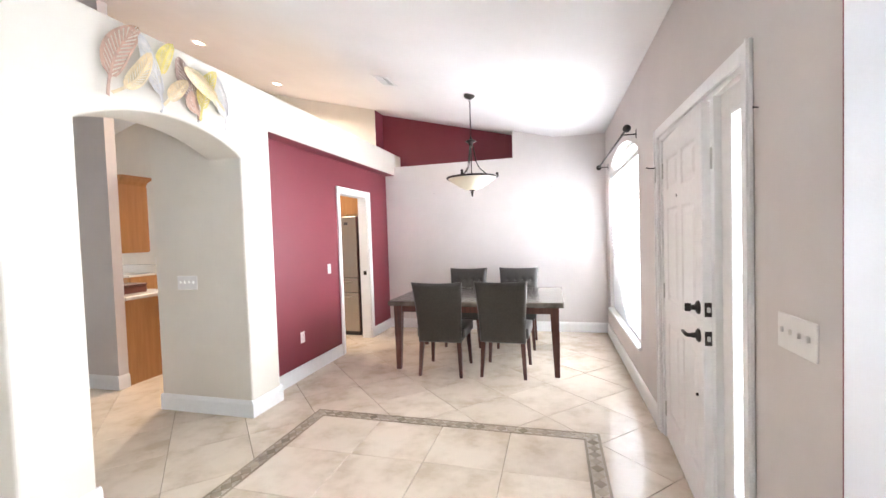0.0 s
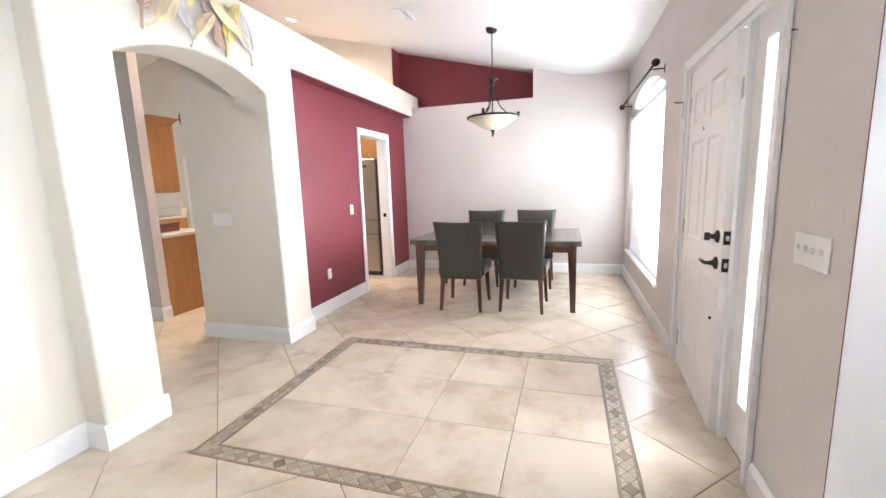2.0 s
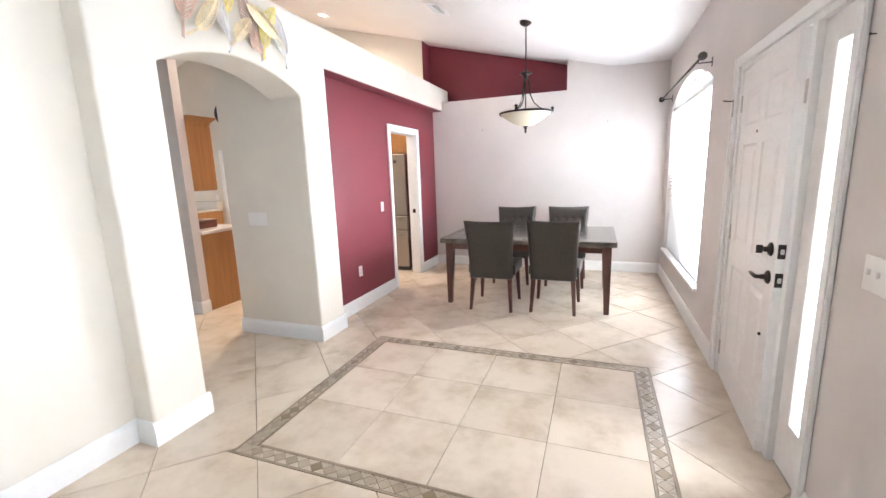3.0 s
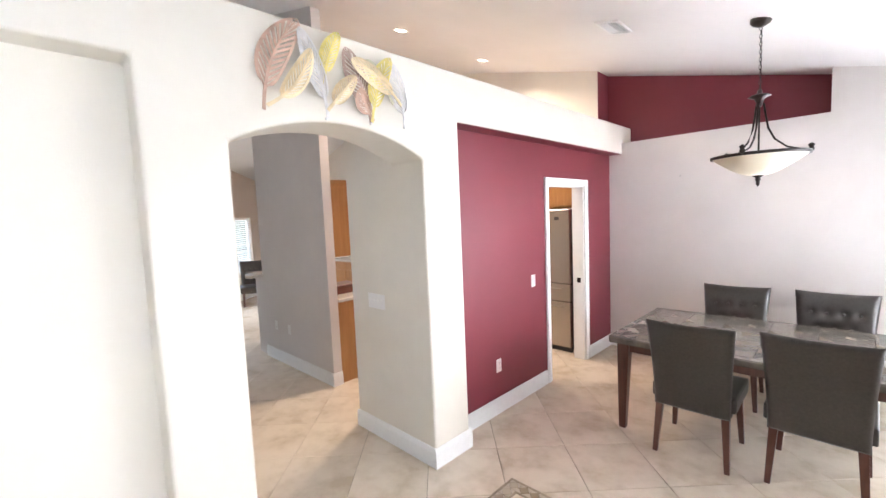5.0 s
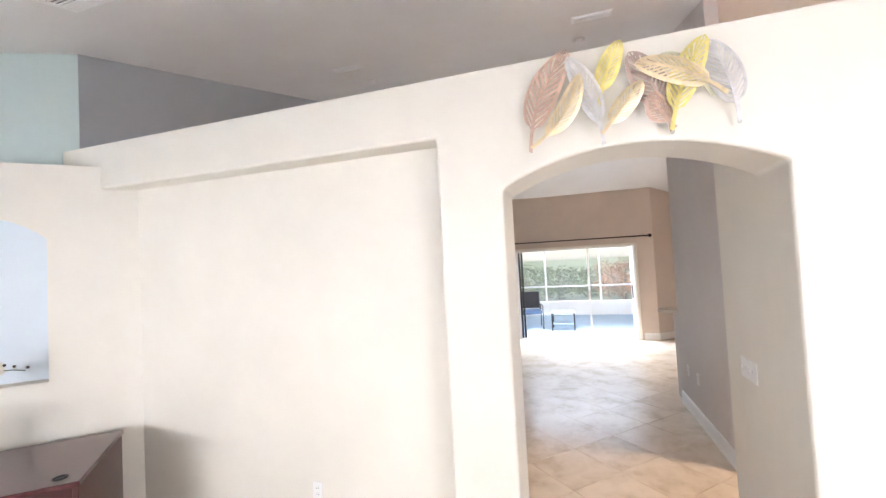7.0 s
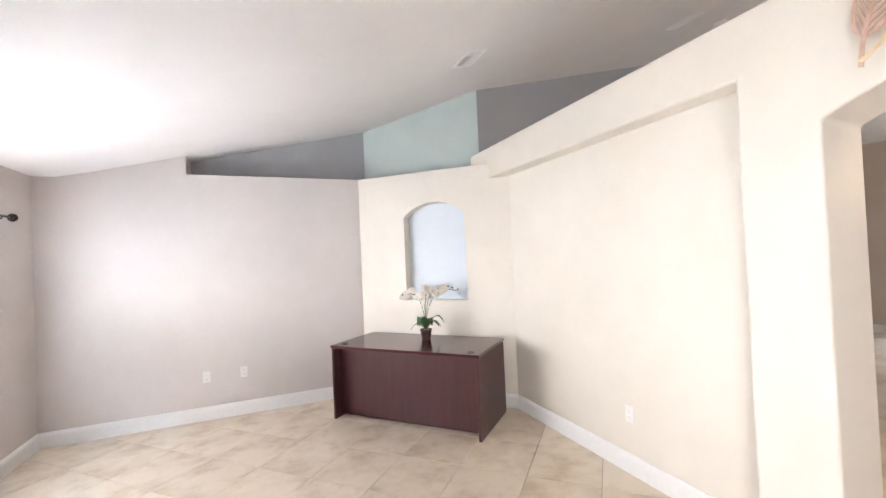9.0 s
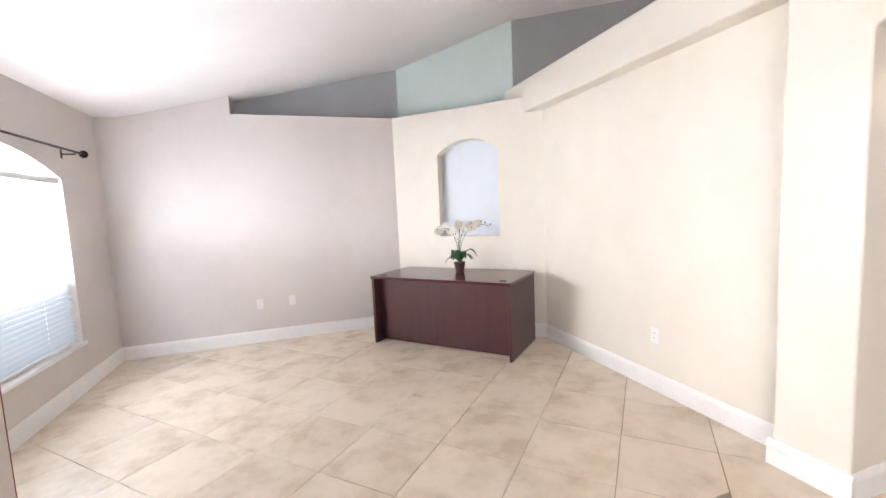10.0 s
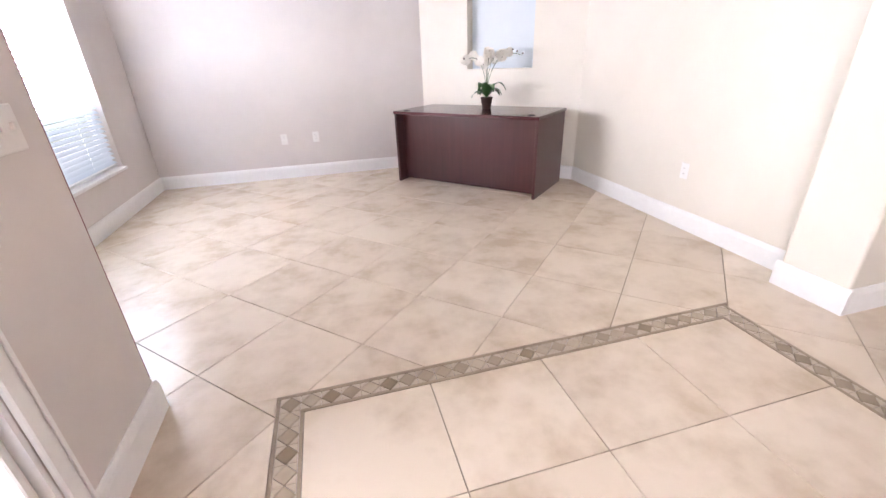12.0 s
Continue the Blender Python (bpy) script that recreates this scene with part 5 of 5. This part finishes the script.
def foliage(name, at, w, d, h, n, mat, label, size=0.22, seed=1):
    """A shrub: short trunk and a crown of many small leaf blades."""
    t = thing(name, at, label=label, category="shrub", group="garden shrubs")
    rnd = random.Random(seed)
    part("trunk", tube(bmesh.new(), [(0, 0, 0), (0.05, 0.02, h * 0.35), (0, 0, h * 0.7)], [0.06, 0.05, 0.03], 6), M_POT, t)
    for k in range(5):
        a = k * 1.3
        part("limb", tube(bmesh.new(), [(0, 0, h * 0.25), (w * 0.3 * math.cos(a), d * 0.3 * math.sin(a), h * 0.7)], [0.03, 0.012], 5), M_POT, t)
    vs, fs = [], []
    for i in range(n):
        u, v = rnd.uniform(0, 2 * math.pi), rnd.uniform(-1, 1)
        r = rnd.uniform(0.5, 1.0) ** 0.5 * (1 + 0.22 * math.sin(3 * u + 5 * v + seed))
        q = Vector((w / 2 * r * math.cos(u) * math.sqrt(1 - v * v), d / 2 * r * math.sin(u) * math.sqrt(1 - v * v), h * 0.56 + h * 0.45 * r * v))
        a = Vector((rnd.gauss(0, 1), rnd.gauss(0, 1), rnd.gauss(0, 1))).normalized()
        b = a.orthogonal().normalized()
        s = size * rnd.uniform(0.5, 1.1)
        k = len(vs)
        vs += [q - a * s * 0.5, q + b * s * 0.22, q + a * s * 0.5, q - b * s * 0.22]
        fs.append((k, k + 1, k + 2, k + 3))
    me = bpy.data.meshes.new("crown")
    me.from_pydata([tuple(v) for v in vs], [], fs)
    me.materials.append(mat)
    o = new("crown", me)
    o.parent = t
    return t


for i in range(16):
    foliage("shrub", (-19 - (i % 3) * 0.9, -8 + i * 1.35, -0.16), 2.2, 2.4, 1.35 + 0.3 * ((i * 7) % 4) / 3, 1300, M_HEDGE_O if i % 4 == 1 else M_HEDGE,
            "dense orange-leaved garden shrub behind the patio" if i % 4 == 1 else "dense green garden shrub behind the patio", seed=i)
for i in range(5):
    foliage("shrub", (13.2 + (i % 2) * 0.8, -3 + i * 2.4, -0.16), 2.0, 2.0, 1.5, 700, M_HEDGE, "green garden shrub in front of the house", seed=40 + i)


# ---- floor tiles ----
def clip(poly, a, b, c):
    """The part of a convex polygon where a*x + b*y <= c."""
    out = []
    for i in range(len(poly)):
        p, q = poly[i], poly[(i + 1) % len(poly)]
        dp, dq = a * p[0] + b * p[1] - c, a * q[0] + b * q[1] - c
        if dp <= 0:
            out.append(p)
        if dp * dq < 0:
            k = dp / (dp - dq)
            out.append((p[0] + (q[0] - p[0]) * k, p[1] + (q[1] - p[1]) * k))
    return out


def big_enough(poly):
    if len(poly) < 3:
        return False
    s = sum(poly[i][0] * poly[(i + 1) % len(poly)][1] - poly[(i + 1) % len(poly)][0] * poly[i][1] for i in range(len(poly)))
    return abs(s) / 2 > 0.0008


def slab(bm, poly, z0, z1, ch=0.0015):
    """A thin flat piece with an eased upper edge."""
    cx, cy = sum(p[0] for p in poly) / len(poly), sum(p[1] for p in poly) / len(poly)
    s = sum(poly[i][0] * poly[(i + 1) % len(poly)][1] - poly[(i + 1) % len(poly)][0] * poly[i][1] for i in range(len(poly)))
    if s < 0:
        poly = poly[::-1]

    def ring(k, z):
        return [bm.verts.new((p[0] + (cx - p[0]) * k, p[1] + (cy - p[1]) * k, z)) for p in poly]
    r = max(math.dist(p, (cx, cy)) for p in poly)
    a, b, c = ring(0, z0), ring(0, z1 - ch), ring(ch / r, z1)
    for u, v in ((a, b), (b, c)):
        for i in range(len(poly)):
            j = (i + 1) % len(poly)
            bm.faces.new((u[i], u[j], v[j], v[i]))
    bm.faces.new(c)


BX0, BX1, BY0, BY1 = -1.853, 0.360, 1.632, 3.311     # outer edge of the border
BW = 0.105
G = 0.0018                                            # half a joint
HALF = 0.3555
rnd = random.Random(7)
shared = None
far_bm = bmesh.new()
count = 0
for i in range(-30, 8):
    for j in range(-14, 18):
        if (i + j) % 2 == 0:
            continue
        cx, cy = 0.355 + HALF * i, 1.030 + HALF * j
        if not (-11.2 < cx < 2.2 and -2.7 < cy < 6.8):
            continue
        h = HALF - G * 1.414
        full = [(cx - h, cy), (cx, cy - h), (cx + h, cy), (cx, cy + h)]
        east = OX + 0.08 if cy < 1.5 else WX + 0.10
        poly = clip(clip(clip(full, 1, 0, east), 0, -1, 2.25), 0, 1, EY + 0.05)
        poly = clip(poly, -1, 0, 9.598) if cy < 3.6 else clip(poly, -1, 0, 10.9)
        if cx < -2.75:
            poly = clip(poly, 0, -1, 1.42)
        if len(poly) < 3 or not big_enough(poly):
            continue
        pieces = []
        g = G
        if cx + h > BX0 and cx - h < BX1 and cy + h > BY0 and cy - h < BY1:
            west = clip(poly, 1, 0, BX0 - g)
            eastp = clip(poly, -1, 0, -(BX1 + g))
            mid = clip(clip(poly, -1, 0, -(BX0 - g)), 1, 0, BX1 + g)
            south, north = clip(mid, 0, 1, BY0 - g) if len(mid) > 2 else [], clip(mid, 0, -1, -(BY1 + g)) if len(mid) > 2 else []
            # rejoin the side pieces with the strips next to them where a tile only touches one edge
            if cy > BY1 or cy < BY0:
                keep = clip(poly, 0, -1, -(BY1 + g)) if cy > BY1 else clip(poly, 0, 1, BY0 - g)
                pieces = [keep]
                if BX0 < cx - h < BX1 or BX0 < cx + h < BX1:
                    rest = clip(poly, 0, 1, BY1 + g) if cy > BY1 else clip(poly, 0, -1, -(BY0 - g))
                    if len(rest) > 2:
                        pieces += [clip(rest, 1, 0, BX0 - g), clip(rest, -1, 0, -(BX1 + g))]
            else:
                pieces = [west, eastp, south, north]
        else:
            pieces = [poly]
        for q in pieces:
            if len(q) < 3 or not big_enough(q):
                continue
            near = cx > -4.4 and cy > -2.7
            if near and count < 296:
                count += 1
                if q is full or (len(q) == 4 and len(pieces) == 1 and all(abs(a[0] - b[0]) < 1e-6 and abs(a[1] - b[1]) < 1e-6 for a, b in zip(sorted(q), sorted(full)))):
                    if shared is None:
                        bm = bmesh.new()
                        slab(bm, [(-h, 0), (0, -h), (h, 0), (0, h)], -0.0095, 0.0)
                        o = part("tile", bm, M_TILE, floor)
                        shared = o.data
                    else:
                        o = new("tile", shared)
                        o.parent = floor
                    o.location = (cx, cy, rnd.uniform(-0.0003, 0.0003))
                else:
                    bm = bmesh.new()
                    slab(bm, q, -0.0095, 0.0)
                    part("tile", bm, M_TILE, floor)
            else:
                slab(far_bm, q, -0.0095, 0.0)
finish("far_tiles", far_bm, M_TILE, floor, kind="stuff")

# inlaid rug of square tiles with a mosaic border
rug = thing("inlay_border", (0, 0, 0), label="stone mosaic border of diamonds inlaid in the foyer floor", category="floor inlay", kind="structure")
ix0, ix1, iy0, iy1 = BX0 + BW, BX1 - BW, BY0 + BW, BY1 - BW
sx, sy = (ix1 - ix0) / 4, (iy1 - iy0) / 3
sq = None
for i in range(4):
    for j in range(3):
        if sq is None:
            bm = bmesh.new()
            slab(bm, [(-sx / 2 + G, -sy / 2 + G), (sx / 2 - G, -sy / 2 + G), (sx / 2 - G, sy / 2 - G), (-sx / 2 + G, sy / 2 - G)], -0.0095, 0.0)
            o = part("square_tile", bm, M_TILE, floor)
            sq = o.data
        else:
            o = new("square_tile", sq)
            o.parent = floor
        o.location = (ix0 + sx * (i + 0.5), iy0 + sy * (j + 0.5), 0)
S = 0.014
for a, b, c, d in ((BX0, BX1, BY0, BY0 + S), (BX0, BX1, BY1 - S, BY1), (BX0, BX0 + S, BY0 + S, BY1 - S), (BX1 - S, BX1, BY0 + S, BY1 - S),
                   (ix0 - S, ix1 + S, iy0 - S, iy0), (ix0 - S, ix1 + S, iy1, iy1 + S), (ix0 - S, ix0, iy0, iy1), (ix1, ix1 + S, iy0, iy1)):
    part("edge_strip", boxm(a + 0.001, b - 0.001, c + 0.001, d - 0.001, -0.0095, 0.0), M_MOS_C, rug)
w = BW - 2 * S
dmesh = {}
tri_bm = bmesh.new()
tones = random.Random(12)


def mosaic_run(x, y, dx, dy, length):
    n = round(length / w)
    p = length / n
    for k in range(n):
        cx, cy = x + dx * p * (k + 0.5), y + dy * p * (k + 0.5)
        hx, hy = (p / 2, w / 2) if dx else (w / 2, p / 2)
        tone = tones.choice((0, 1, 1, 2, 2))
        key = (round(hx, 4), round(hy, 4), tone)
        if key not in dmesh:
            bm = bmesh.new()
            slab(bm, [(-hx + 0.0015, 0), (0, -hy + 0.0015), (hx - 0.0015, 0), (0, hy - 0.0015)], -0.0095, 0.0, 0.0008)
            o = part("diamond", bm, (M_MOS_A, M_MOS_C, M_MOS_D)[tone], rug)
            dmesh[key] = o.data
        else:
            o = new("diamond", dmesh[key])
            o.parent = rug
        o.location = (cx, cy, 0)
        for ux, uy in ((-1, -1), (1, -1), (1, 1), (-1, 1)):
            slab(tri_bm, [(cx + ux * (hx - 0.001), cy + uy * (hy - 0.001)), (cx + ux * (hx - 0.001), cy + uy * 0.0028), (cx + ux * 0.0028, cy + uy * (hy - 0.001))], -0.0095, -0.0002, 0.0008)


mosaic_run(BX0 + S, BY0 + BW / 2, 1, 0, BX1 - BX0 - 2 * S)
mosaic_run(BX0 + S, BY1 - BW / 2, 1, 0, BX1 - BX0 - 2 * S)
mosaic_run(BX0 + BW / 2, iy0 - S, 0, 1, iy1 - iy0 + 2 * S)
mosaic_run(BX1 - BW / 2, iy0 - S, 0, 1, iy1 - iy0 + 2 * S)
finish("mosaic_triangles", tri_bm, M_MOS_B, rug, kind="stuff")
